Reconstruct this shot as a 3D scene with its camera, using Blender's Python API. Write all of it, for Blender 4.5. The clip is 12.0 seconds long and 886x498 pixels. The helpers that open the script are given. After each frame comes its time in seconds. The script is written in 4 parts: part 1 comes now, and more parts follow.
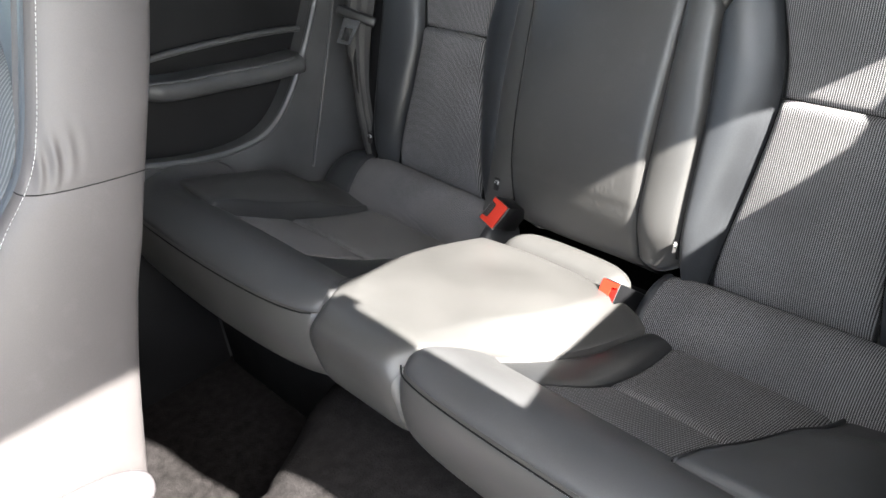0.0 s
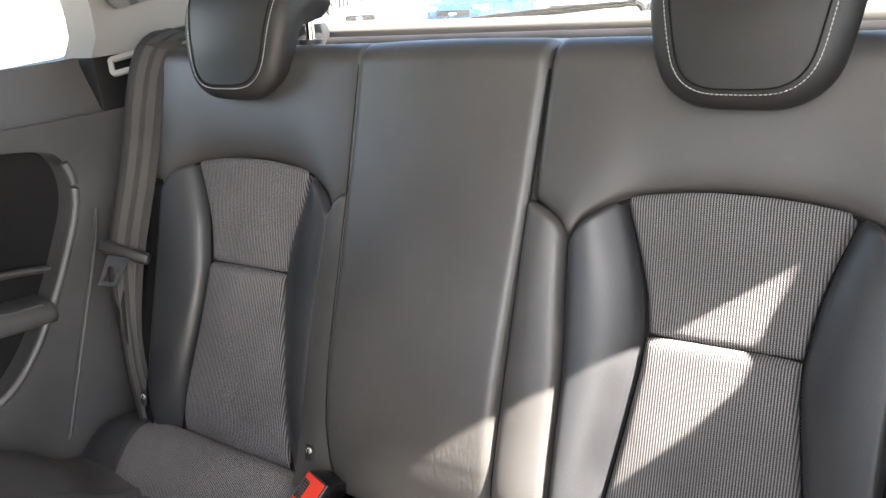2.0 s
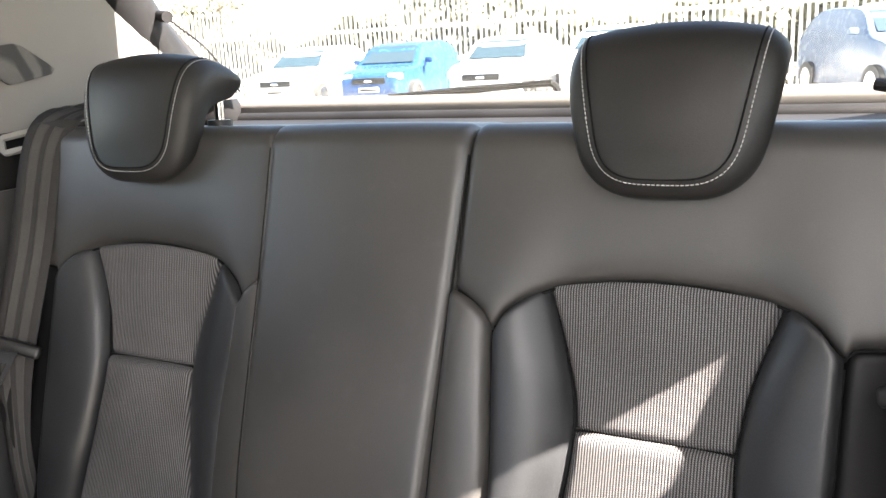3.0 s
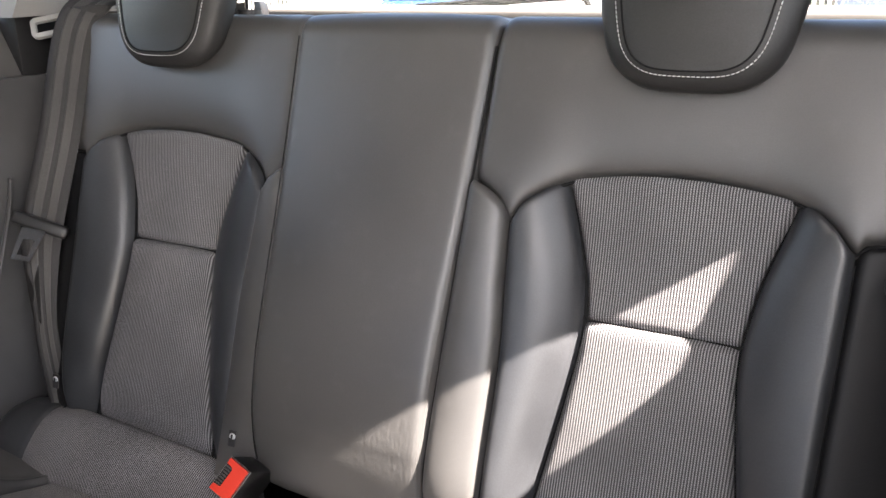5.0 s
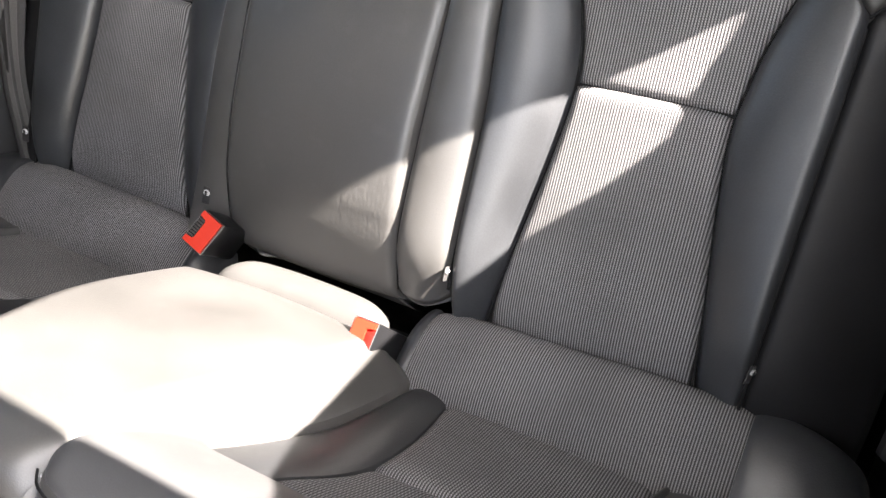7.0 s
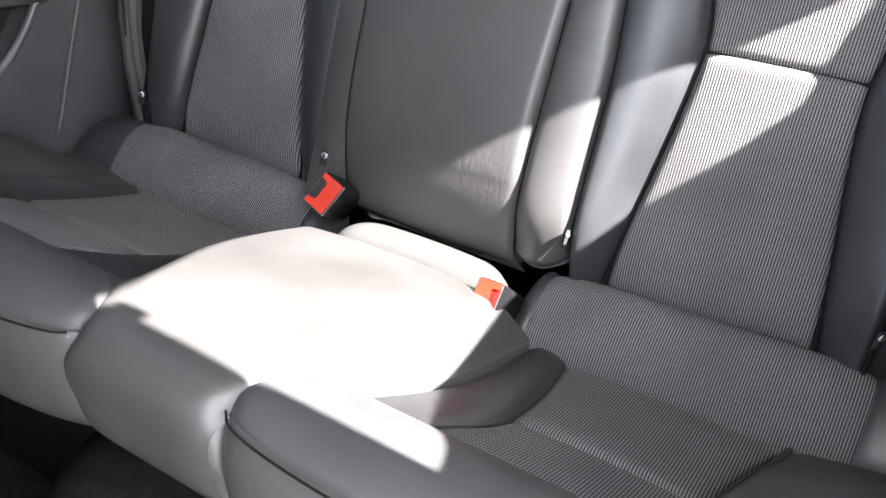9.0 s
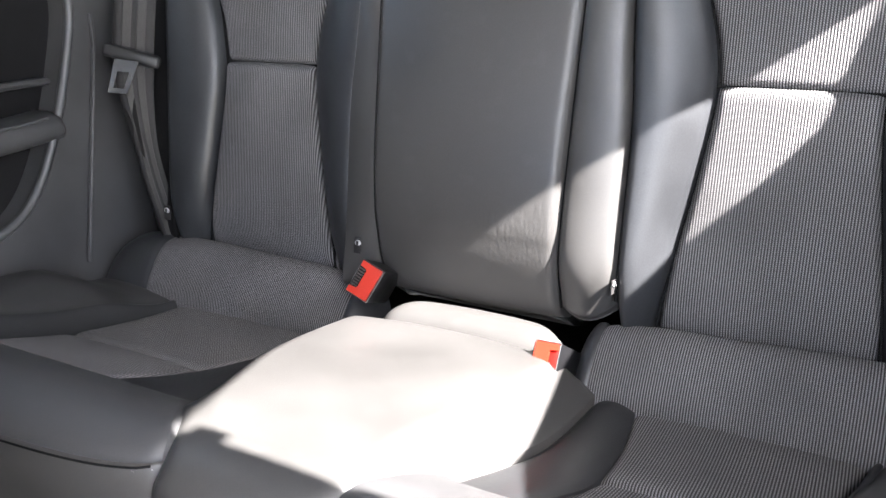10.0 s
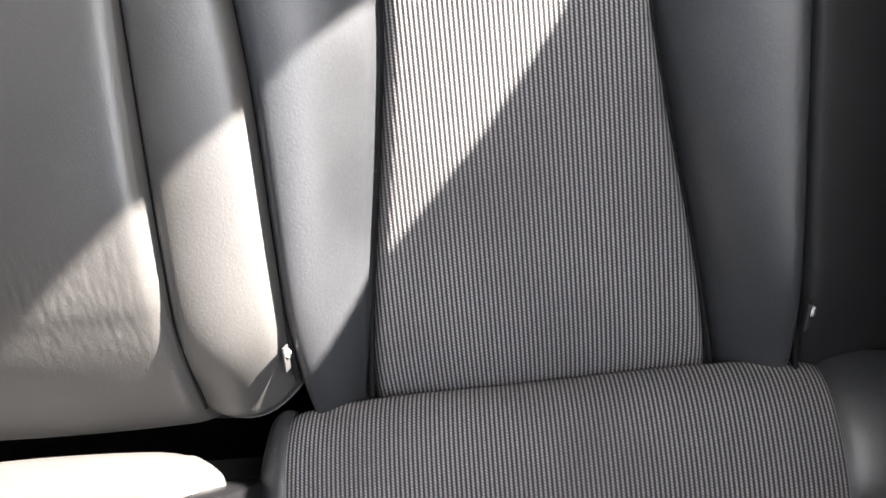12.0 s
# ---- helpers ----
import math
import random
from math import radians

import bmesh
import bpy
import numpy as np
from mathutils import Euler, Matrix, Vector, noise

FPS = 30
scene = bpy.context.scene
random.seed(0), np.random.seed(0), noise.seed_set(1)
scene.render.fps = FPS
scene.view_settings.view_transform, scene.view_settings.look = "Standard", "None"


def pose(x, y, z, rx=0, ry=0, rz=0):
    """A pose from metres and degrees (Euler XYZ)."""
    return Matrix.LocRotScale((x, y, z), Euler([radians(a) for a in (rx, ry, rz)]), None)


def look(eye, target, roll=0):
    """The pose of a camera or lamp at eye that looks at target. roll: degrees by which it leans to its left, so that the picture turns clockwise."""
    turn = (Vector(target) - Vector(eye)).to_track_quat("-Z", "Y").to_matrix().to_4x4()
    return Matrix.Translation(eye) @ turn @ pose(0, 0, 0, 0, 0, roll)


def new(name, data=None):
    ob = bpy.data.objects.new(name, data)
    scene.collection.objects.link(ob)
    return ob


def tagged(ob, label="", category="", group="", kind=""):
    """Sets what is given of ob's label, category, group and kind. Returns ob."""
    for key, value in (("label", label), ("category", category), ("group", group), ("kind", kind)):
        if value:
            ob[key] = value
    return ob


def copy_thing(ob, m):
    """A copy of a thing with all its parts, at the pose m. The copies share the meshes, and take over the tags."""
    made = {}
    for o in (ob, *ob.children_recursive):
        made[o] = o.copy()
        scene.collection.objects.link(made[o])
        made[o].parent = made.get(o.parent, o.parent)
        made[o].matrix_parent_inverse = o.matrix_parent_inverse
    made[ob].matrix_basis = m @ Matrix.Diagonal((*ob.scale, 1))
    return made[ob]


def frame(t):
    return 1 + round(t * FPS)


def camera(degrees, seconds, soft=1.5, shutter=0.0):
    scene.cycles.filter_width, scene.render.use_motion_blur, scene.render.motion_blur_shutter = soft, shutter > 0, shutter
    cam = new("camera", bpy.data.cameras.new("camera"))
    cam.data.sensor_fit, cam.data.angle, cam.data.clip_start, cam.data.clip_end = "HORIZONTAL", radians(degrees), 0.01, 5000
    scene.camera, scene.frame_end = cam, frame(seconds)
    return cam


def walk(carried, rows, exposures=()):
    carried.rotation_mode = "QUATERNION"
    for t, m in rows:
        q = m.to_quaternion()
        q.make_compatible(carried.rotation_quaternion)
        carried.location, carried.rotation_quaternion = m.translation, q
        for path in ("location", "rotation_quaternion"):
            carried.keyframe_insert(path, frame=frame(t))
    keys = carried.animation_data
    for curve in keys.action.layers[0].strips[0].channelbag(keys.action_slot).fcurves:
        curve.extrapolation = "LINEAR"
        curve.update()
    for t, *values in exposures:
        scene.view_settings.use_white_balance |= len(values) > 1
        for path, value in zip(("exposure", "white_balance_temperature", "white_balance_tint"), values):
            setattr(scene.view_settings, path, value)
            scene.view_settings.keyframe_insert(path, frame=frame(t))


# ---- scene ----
cam = camera(56.7, 12.0)
PATH = [
    (0, (0.606, -0.283, 0.884), (-0.705, 0.81, -0.16), -7.4),
    (0.5, (0.611, -0.305, 0.889), (-0.733, 0.739, -0.162), -7.4),
    (1, (0.587, -0.283, 0.879), (-0.737, 0.852, -0.099), -6.6),
    (1.5, (0.532, -0.197, 0.835), (-0.737, 1.113, 0.016), -5.8),
    (2, (0.454, -0.133, 0.84), (-0.6, 1.448, 0.217), -4.2),
    (2.5, (0.432, -0.09, 0.852), (-0.47, 1.618, 0.333), -3.9),
    (4.3, (0.439, -0.128, 0.856), (-0.468, 1.592, 0.389), -2.2),
    (4.5, (0.441, -0.128, 0.845), (-0.473, 1.58, 0.347), -1.9),
    (4.7, (0.439, -0.128, 0.834), (-0.472, 1.565, 0.284), -1.5),
    (5, (0.44, -0.124, 0.808), (-0.474, 1.545, 0.193), -0.7),
    (5.2, (0.437, -0.125, 0.796), (-0.466, 1.531, 0.129), -0.2),
    (5.5, (0.437, -0.124, 0.782), (-0.456, 1.511, 0.055), 0.5),
    (6, (0.442, -0.123, 0.762), (-0.43, 1.484, -0.049), 1.5),
    (6.5, (0.442, -0.129, 0.743), (-0.396, 1.455, -0.146), 2.8),
    (7, (0.447, -0.128, 0.726), (-0.357, 1.431, -0.235), 3.8),
    (7.2, (0.45, -0.128, 0.72), (-0.335, 1.425, -0.267), 4.0),
    (8.8, (0.409, -0.161, 0.716), (-0.428, 1.289, -0.378), 3.3),
    (9, (0.388, -0.188, 0.729), (-0.467, 1.295, -0.305), 3.4),
    (9.5, (0.376, -0.186, 0.769), (-0.604, 1.266, -0.195), -2.5),
    (9.8, (0.368, -0.188, 0.766), (-0.597, 1.286, -0.181), -5.3),
    (10, (0.355, -0.202, 0.75), (-0.544, 1.328, -0.173), -6.0),
    (10.5, (0.332, -0.157, 0.702), (-0.41, 1.442, -0.242), -8.4),
    (11, (0.298, -0.031, 0.697), (-0.158, 1.63, -0.319), -8.8),
    (11.5, (0.29, 0.064, 0.668), (0.047, 1.782, -0.325), -8.4),
    (12, (0.266, 0.115, 0.618), (0.148, 1.801, -0.452), -7.1),
]
walk(cam, [(t, look(eye, target, roll)) for t, eye, target, roll in PATH], [(0.0, 4.23, 6500, 9), (1.0, 4.4, 6600, 11), (1.5, 4.56, 6700, 11), (2.0, 4.6, 7000, 14), (2.5, 4.47, 7200, 14), (4.5, 3.97, 7200, 17), (5.0, 4.54, 7000, 17), (5.5, 4.92, 7000, 14), (6.0, 4.92, 7000, 14), (6.5, 4.77, 6900, 14), (7.2, 4.72, 6900, 14), (9.0, 4.68, 6400, 14), (10.0, 4.58, 6400, 14), (11.0, 4.64, 6600, 14), (12.0, 4.77, 6800, 13)])


# ---- light ----
SUN = Vector((1.0, 0.0, 1.0)).normalized()
world = bpy.data.worlds.new("sky")
scene.world = world
world.use_nodes = True
wn = world.node_tree
sky = wn.nodes.new("ShaderNodeTexSky")
sky.sky_type, sky.sun_disc = "NISHITA", False
sky.sun_elevation, sky.sun_rotation = radians(45), radians(90)
sky.air_density, sky.dust_density, sky.ozone_density = 1.0, 1.6, 1.0
wn.links.new(sky.outputs[0], wn.nodes["Background"].inputs[0])
wn.nodes["Background"].inputs[1].default_value = 0.05
sun = new("sun", bpy.data.lights.new("sun", "SUN"))
sun.data.energy, sun.data.angle, sun.data.color = 4.9, radians(0.6), (1.0, 0.96, 0.91)
sun.matrix_world = look(SUN * 20, (0, 0, 0))


def opening_light(name, eye, target, wide, high, power, tint=(1.0, 0.965, 0.925)):
    """Daylight of the sky in an opening of the car."""
    lamp = new(name, bpy.data.lights.new(name, "AREA"))
    lamp.data.shape, lamp.data.size, lamp.data.size_y, lamp.data.energy = "RECTANGLE", wide, high, power
    lamp.data.color = tint
    lamp.matrix_world = look(eye, target)


opening_light("door_daylight", (0.68, -0.14, 0.44), (0.0, 0.44, 0.36), 0.50, 0.50, 0.22)
opening_light("door_top_daylight", (0.66, -0.25, 1.00), (0.05, 0.06, 0.22), 0.70, 0.26, 0.72, (0.98, 0.98, 0.99))
opening_light("windscreen_daylight", (0.0, -0.80, 0.88), (0.0, 0.50, 0.58), 0.95, 0.26, 0.06)
opening_light("front_window_daylight", (-0.66, -0.62, 0.90), (-0.30, -0.05, 0.30), 0.5, 0.26, 0.10)
for side, power in ((-1, 0.03), (1, 0.02)):
    opening_light("window_daylight", (side * 0.68, 0.32, 0.93), (side * 0.1, 0.36, 0.30), 0.40, 0.24, power)


# ---- materials ----
def material(name, color, rough=0.5, metal=0.0, vary=0.25, grain=400.0, bump=0.15, depth=0.0006, blotch=9.0, spec=0.5, ribs=None, scuff=0.0):
    """A surface with grain and blotches at real size; ribs: (pitch, dark colour) for corded cloth whose cords lie side by side in x."""
    m = bpy.data.materials.new(name)
    m.use_nodes = True
    t = m.node_tree
    b = t.nodes["Principled BSDF"]
    b.inputs["Metallic"].default_value = metal
    b.inputs["Specular IOR Level"].default_value = spec
    co = t.nodes.new("ShaderNodeTexCoord").outputs["Object"]

    def noise_tex(scale, detail):
        n = t.nodes.new("ShaderNodeTexNoise")
        n.inputs["Scale"].default_value, n.inputs["Detail"].default_value = scale, detail
        t.links.new(co, n.inputs["Vector"])
        return n.outputs["Fac"]

    def span(value, lo, hi):
        n = t.nodes.new("ShaderNodeMapRange")
        t.links.new(value, n.inputs[0])
        n.inputs[1].default_value, n.inputs[2].default_value = 0.3, 0.7
        n.inputs[3].default_value, n.inputs[4].default_value = lo, hi
        return n.outputs[0]

    def mix(kind, a, c, fac=1.0):
        n = t.nodes.new("ShaderNodeMix")
        n.data_type, n.blend_type = "RGBA", kind
        for i, v in ((0, fac), (6, a), (7, c)):
            if hasattr(v, "links"):
                t.links.new(v, n.inputs[i])
            else:
                n.inputs[i].default_value = v if i == 0 else (*v, 1)
        return n.outputs[2]

    big, fine = noise_tex(blotch, 4), noise_tex(grain, 3)
    tone = mix("MULTIPLY", color, span(big, 1 - vary, 1 + vary))
    height = fine
    if ribs:
        pitch, dark = ribs
        parts = t.nodes.new("ShaderNodeSeparateXYZ")
        t.links.new(co, parts.inputs[0])
        along = t.nodes.new("ShaderNodeMath")
        t.links.new(parts.outputs[1], along.inputs[0])
        t.links.new(parts.outputs[2], along.inputs[1])
        slant = t.nodes.new("ShaderNodeMath")
        slant.operation = "MULTIPLY_ADD"
        t.links.new(parts.outputs[0], slant.inputs[0])
        slant.inputs[1].default_value = 0.75
        t.links.new(along.outputs[0], slant.inputs[2])
        flat = t.nodes.new("ShaderNodeCombineXYZ")
        t.links.new(parts.outputs[0], flat.inputs[0])
        t.links.new(slant.outputs[0], flat.inputs[1])
        waves = []
        for axis, size, warp in (("X", pitch, 0.25), ("Y", 0.0023, 0.6)):
            w = t.nodes.new("ShaderNodeTexWave")
            w.wave_type, w.bands_direction = "BANDS", axis
            w.inputs["Scale"].default_value = 2 * math.pi / 20 / size
            w.inputs["Distortion"].default_value = warp
            w.inputs["Detail Scale"].default_value = 3.0
            w.inputs["Phase Offset"].default_value = math.pi / 2
            t.links.new(flat.outputs[0], w.inputs["Vector"])
            waves.append(w.outputs["Fac"])
        cross = waves[1]
        cords = t.nodes.new("ShaderNodeMapRange")
        t.links.new(waves[0], cords.inputs[0])
        cords.inputs[1].default_value, cords.inputs[2].default_value = 0.30, 0.78
        knit = mix("MULTIPLY", cords.outputs[0], span(cross, 0.50, 1.0))
        tone = mix("MIX", dark, tone, knit)
        height = mix("ADD", fine, knit, 0.3)
    if scuff:
        worn = t.nodes.new("ShaderNodeMapRange")
        t.links.new(noise_tex(38.0, 9), worn.inputs[0])
        worn.inputs[1].default_value, worn.inputs[2].default_value, worn.inputs[4].default_value = 0.60, 0.72, scuff
        tone = mix("MIX", tone, tuple(min(1, c * 2.2) for c in color), worn.outputs[0])
    tone = mix("MULTIPLY", tone, span(fine, 1 - vary * 0.6, 1 + vary * 0.6))
    t.links.new(tone, b.inputs["Base Color"])
    t.links.new(span(big, rough - 0.06, rough + 0.06), b.inputs["Roughness"])
    if bump:
        n = t.nodes.new("ShaderNodeBump")
        n.inputs["Strength"].default_value, n.inputs["Distance"].default_value = bump, depth
        t.links.new(height, n.inputs["Height"])
        t.links.new(n.outputs[0], b.inputs["Normal"])
    return m


RIB = 0.0025
VINYL = material("black_vinyl", (0.0200, 0.0211, 0.0230), 0.40, grain=700, bump=0.2, spec=0.4)
PANEL = material("black_leatherette", (0.0362, 0.0351, 0.0336), 0.44, grain=900, bump=0.2, vary=0.14, spec=0.55, scuff=0.12)
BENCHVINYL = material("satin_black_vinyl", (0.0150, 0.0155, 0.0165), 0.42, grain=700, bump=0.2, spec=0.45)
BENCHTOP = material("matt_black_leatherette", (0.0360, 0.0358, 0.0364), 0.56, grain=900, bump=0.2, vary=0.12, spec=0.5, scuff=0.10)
SEATHIDE = material("warm_grey_leatherette", (0.0500, 0.0455, 0.0450), 0.5, grain=900, bump=0.22, vary=0.10, spec=0.5, scuff=0.10)
SEATBAND = material("blue_grey_leatherette", (0.0360, 0.0432, 0.0516), 0.5, grain=900, bump=0.2, vary=0.1, spec=0.5)
TUB = material("mauve_grey_plastic", (0.0700, 0.0640, 0.0675), 0.5, grain=1000, bump=0.2, vary=0.08, spec=0.4)
CLOTH = material("corded_cloth", (0.1680, 0.1640, 0.1670), 0.85, grain=1200, bump=0.5, depth=0.0006, ribs=(RIB, (0.023, 0.0222, 0.0228)), spec=0.2)
INSERT = material("pale_seat_cloth", (0.1056, 0.1164, 0.1248), 0.75, spec=0.3, grain=700, bump=0.5, vary=0.12, ribs=(RIB, (0.048, 0.054, 0.060)))
FINECLOTH = material("fine_cloth", (0.022, 0.0215, 0.021), 0.7, spec=0.2, grain=1500, bump=0.5)
PLASTIC = material("black_plastic", (0.015, 0.0152, 0.016), 0.42, spec=0.32, grain=1100, bump=0.3)
GREYPLASTIC = material("dark_grey_plastic", (0.0530, 0.0534, 0.0545), 0.40, spec=0.35, grain=1000, bump=0.25)
# black of the hatch trims; also darkens the backrest wings as shade
TRIMSHADE = material("black_trim_and_shade", (0.009, 0.009, 0.0095), 0.5, spec=0.15, grain=900, bump=0.2)
GRILLE = material("speaker_grille", (0.085, 0.080, 0.072), 0.7, vary=0.2, grain=1400, bump=0.9, depth=0.001, ribs=(0.003, (0.012, 0.011, 0.010)))
HEADVINYL = material("headrest_vinyl", (0.0115, 0.0111, 0.0108), 0.5, spec=0.3, grain=700, bump=0.25)
GUIDEGREY = material("pale_grey_plastic", (0.2200, 0.2200, 0.2145), 0.45, grain=900, bump=0.1, vary=0.06)
SATIN = material("satin_trim", (0.060, 0.062, 0.064), 0.45, metal=0.1, grain=600, bump=0.05)
CARPET = material("charcoal_carpet", (0.0125, 0.0114, 0.0112), 0.95, spec=0.05, grain=420, bump=0.8, depth=0.002, vary=0.40, blotch=65.0)
BEIGE = material("light_grey_trim", (0.1087, 0.1020, 0.0930), 0.7, grain=900, bump=0.2, vary=0.06)
HEADLINER = material("headliner_cloth", (0.38, 0.365, 0.34), 0.9, grain=1200, bump=0.3, vary=0.06)
SILLTRIM = material("sill_trim", (0.0500, 0.0490, 0.0480), 0.55, grain=1000, bump=0.2, vary=0.1)
STRIPE = material("belt_stripe", (0.0440, 0.0426, 0.0412), 0.7, grain=900, bump=0.4, spec=0.2)
BELT = material("belt_webbing", (0.0231, 0.0223, 0.0224), 0.7, spec=0.2, grain=900, bump=0.4)
THREAD = material("grey_thread", (0.3300, 0.3300, 0.3190), 0.7, vary=0.1)
# black for seams and slots, and for painted crease shade between cushions
SEAMSHADE = material("seam_shadowline", (0.006, 0.006, 0.0063), 0.8, spec=0.1)
RED = material("red_plastic", (0.3100, 0.0185, 0.0082), 0.45, vary=0.08, bump=0.05, spec=0.25)
# darker copy of the red, painting the shade inside the sunlit buckle's slot
SHADEDRED = material("shaded_red_plastic", (0.2600, 0.0060, 0.0040), 0.45, vary=0.08, bump=0.05, spec=0.2)
BUCKLEBLACK = material("buckle_plastic", (0.0055, 0.0055, 0.006), 0.35, spec=0.25, grain=1100, bump=0.1)
CHROME = material("polished_steel", (0.7, 0.7, 0.7), 0.18, metal=1.0, vary=0.05, bump=0)
WHITEPLASTIC = material("white_tag", (0.3300, 0.3300, 0.3300), 0.5, vary=0.05, bump=0)
ASPHALT = material("pale_concrete", (0.30, 0.295, 0.28), 0.9, grain=60, bump=0.6, depth=0.01, blotch=0.4)


def glass(name, tint=(0.92, 0.95, 0.94)):
    m = bpy.data.materials.new(name)
    m.use_nodes = True
    t = m.node_tree
    t.nodes.remove(t.nodes["Principled BSDF"])
    clear, shine = t.nodes.new("ShaderNodeBsdfTransparent"), t.nodes.new("ShaderNodeBsdfGlossy")
    clear.inputs[0].default_value = (*tint, 1)
    shine.inputs["Roughness"].default_value = 0.02
    x = t.nodes.new("ShaderNodeMixShader")
    x.inputs[0].default_value = 0.05
    for a, c in ((clear.outputs[0], x.inputs[1]), (shine.outputs[0], x.inputs[2]), (x.outputs[0], t.nodes["Material Output"].inputs[0])):
        t.links.new(a, c)
    return m


GLASS = glass("window_glass")


# ---- builders ----
def thing(name, at, label, category, group="", kind=""):
    ob = new(name)
    ob.location = at
    ob.empty_display_size = 0.05
    return tagged(ob, label, category, group, kind)


def link(name, me, mat, parent=None, label="", smooth=True):
    me.materials.append(mat)
    if smooth:
        me.polygons.foreach_set("use_smooth", [True] * len(me.polygons))
    ob = new(name, me)
    if parent is not None:
        bpy.context.view_layer.update()
        ob.parent = parent
        ob.matrix_parent_inverse = parent.matrix_world.inverted()
    return tagged(ob, label)


def part(name, bm, mat, parent=None, label="", smooth=True, sharp=35):
    me = bpy.data.meshes.new(name)
    bmesh.ops.recalc_face_normals(bm, faces=bm.faces)
    for e in bm.edges:
        if len(e.link_faces) == 2 and e.calc_face_angle(0) > radians(sharp):
            e.smooth = False
    bm.to_mesh(me)
    bm.free()
    return link(name, me, mat, parent, label, smooth)


def raw(name, verts, faces, mat, parent=None, label="", smooth=True, sharp=40):
    bm = bmesh.new()
    vs = [bm.verts.new(v) for v in verts]
    for f in faces:
        try:
            bm.faces.new([vs[i] for i in f])
        except ValueError:
            pass
    return part(name, bm, mat, parent, label, smooth, sharp)


def sheet(name, f, nu, nv, mat, parent, label="", depth=(0, 0.02, -0.008)):
    """A padded sheet: f(s, t) over the unit square, closed behind at the offset depth."""
    pts = [Vector(f(i / nu, j / nv)) for j in range(nv + 1) for i in range(nu + 1)]
    w = nu + 1
    faces = [(j * w + i, j * w + i + 1, (j + 1) * w + i + 1, (j + 1) * w + i) for j in range(nv) for i in range(nu)]
    ring = [i for i in range(nu)] + [j * w + nu for j in range(nv)] + [nv * w + i for i in range(nu, 0, -1)] + [j * w for j in range(nv, 0, -1)]
    n0 = len(pts)
    off = Vector(depth)
    pts += [pts[i] + off for i in ring]
    k = len(ring)
    faces += [(ring[i], n0 + i, n0 + (i + 1) % k, ring[(i + 1) % k]) for i in range(k)]
    faces.append(tuple(n0 + i for i in range(k)))
    me = bpy.data.meshes.new(name)
    me.from_pydata(pts, [], faces)
    me.validate()
    return link(name, me, mat, parent, label)


def tube(name, pts, r, mat, parent=None, label="", n=8, closed=False, flat=1.0, up=(0, 0, 1)):
    """A round (or flattened) bar along points."""
    pts = [Vector(p) for p in pts]
    bm = bmesh.new()
    rings = []
    m = len(pts)
    for i, p in enumerate(pts):
        a, c = pts[(i - 1) % m] if (closed or i) else p, pts[(i + 1) % m] if (closed or i < m - 1) else p
        d = (c - a).normalized()
        side = d.cross(Vector(up))
        side = side.normalized() if side.length > 1e-4 else d.orthogonal().normalized()
        nor = side.cross(d)
        rings.append([bm.verts.new(p + side * (r * math.cos(q)) + nor * (r * flat * math.sin(q))) for q in (2 * math.pi * k / n for k in range(n))])
    for i in range(m if closed else m - 1):
        a, c = rings[i], rings[(i + 1) % m]
        for k in range(n):
            bm.faces.new((a[k], a[(k + 1) % n], c[(k + 1) % n], c[k]))
    if not closed:
        bm.faces.new(rings[0]), bm.faces.new(rings[-1])
    return part(name, bm, mat, parent, label)


def box(name, lo, hi, mat, parent=None, label="", bevel=0.004, seg=2, m=None):
    bm = bmesh.new()
    bmesh.ops.create_cube(bm, size=1)
    lo, hi = Vector(lo), Vector(hi)
    for v in bm.verts:
        v.co = Vector([lo[i] + (v.co[i] + 0.5) * (hi[i] - lo[i]) for i in range(3)])
    if bevel:
        bmesh.ops.bevel(bm, geom=bm.edges[:], offset=bevel, segments=seg, affect="EDGES", profile=0.5)
    if m is not None:
        bm.transform(m)
    return part(name, bm, mat, parent, label)


def slab(name, outline, holes, to3, mat, parent=None, label=""):
    """A plate from a flat outline with holes; to3(a, b, k) places a point of the near (k=0) or far (k=1) face."""
    bm = bmesh.new()
    sides = []
    loops = []
    for k in (0, 1):
        edges = []
        loops = []
        for ring in (outline, *holes):
            vs = [bm.verts.new(to3(a, b, k)) for a, b in ring]
            loops.append(vs)
            edges += [bm.edges.new((vs[i], vs[(i + 1) % len(vs)])) for i in range(len(vs))]
        bmesh.ops.triangle_fill(bm, use_beauty=True, edges=edges)
        sides.append(loops)
    for a, c in zip(*sides):
        for i in range(len(a)):
            j = (i + 1) % len(a)
            bm.faces.new((a[i], a[j], c[j], c[i]))
    return part(name, bm, mat, parent, label, sharp=30)


def curve(pts, n=40, closed=False):
    """Points spaced along a smooth line through pts."""
    p = [np.array(q, float) for q in pts]
    m = len(p)
    out = []
    segs = m if closed else m - 1
    for i in range(segs):
        a, b, c, d = (p[(i + k) % m] if closed else p[min(max(i + k, 0), m - 1)] for k in (-1, 0, 1, 2))
        k = max(2, round(n / segs))
        for j in range(k):
            u = j / k
            out.append(0.5 * (2 * b + (c - a) * u + (2 * a - 5 * b + 4 * c - d) * u * u + (3 * b - a - 3 * c + d) * u ** 3))
    if not closed:
        out.append(p[-1])
    return [tuple(q) for q in out]


def lerp_in(table, v):
    return float(np.interp(v, [a for a, _ in table], [b for _, b in table]))


def smooth_in(table, n=60):
    """A smooth function through a table of (place, value)."""
    pts = curve(table, n)
    xs, ys = [p[0] for p in pts], [p[1] for p in pts]
    return lambda v: float(np.interp(v, xs, ys))


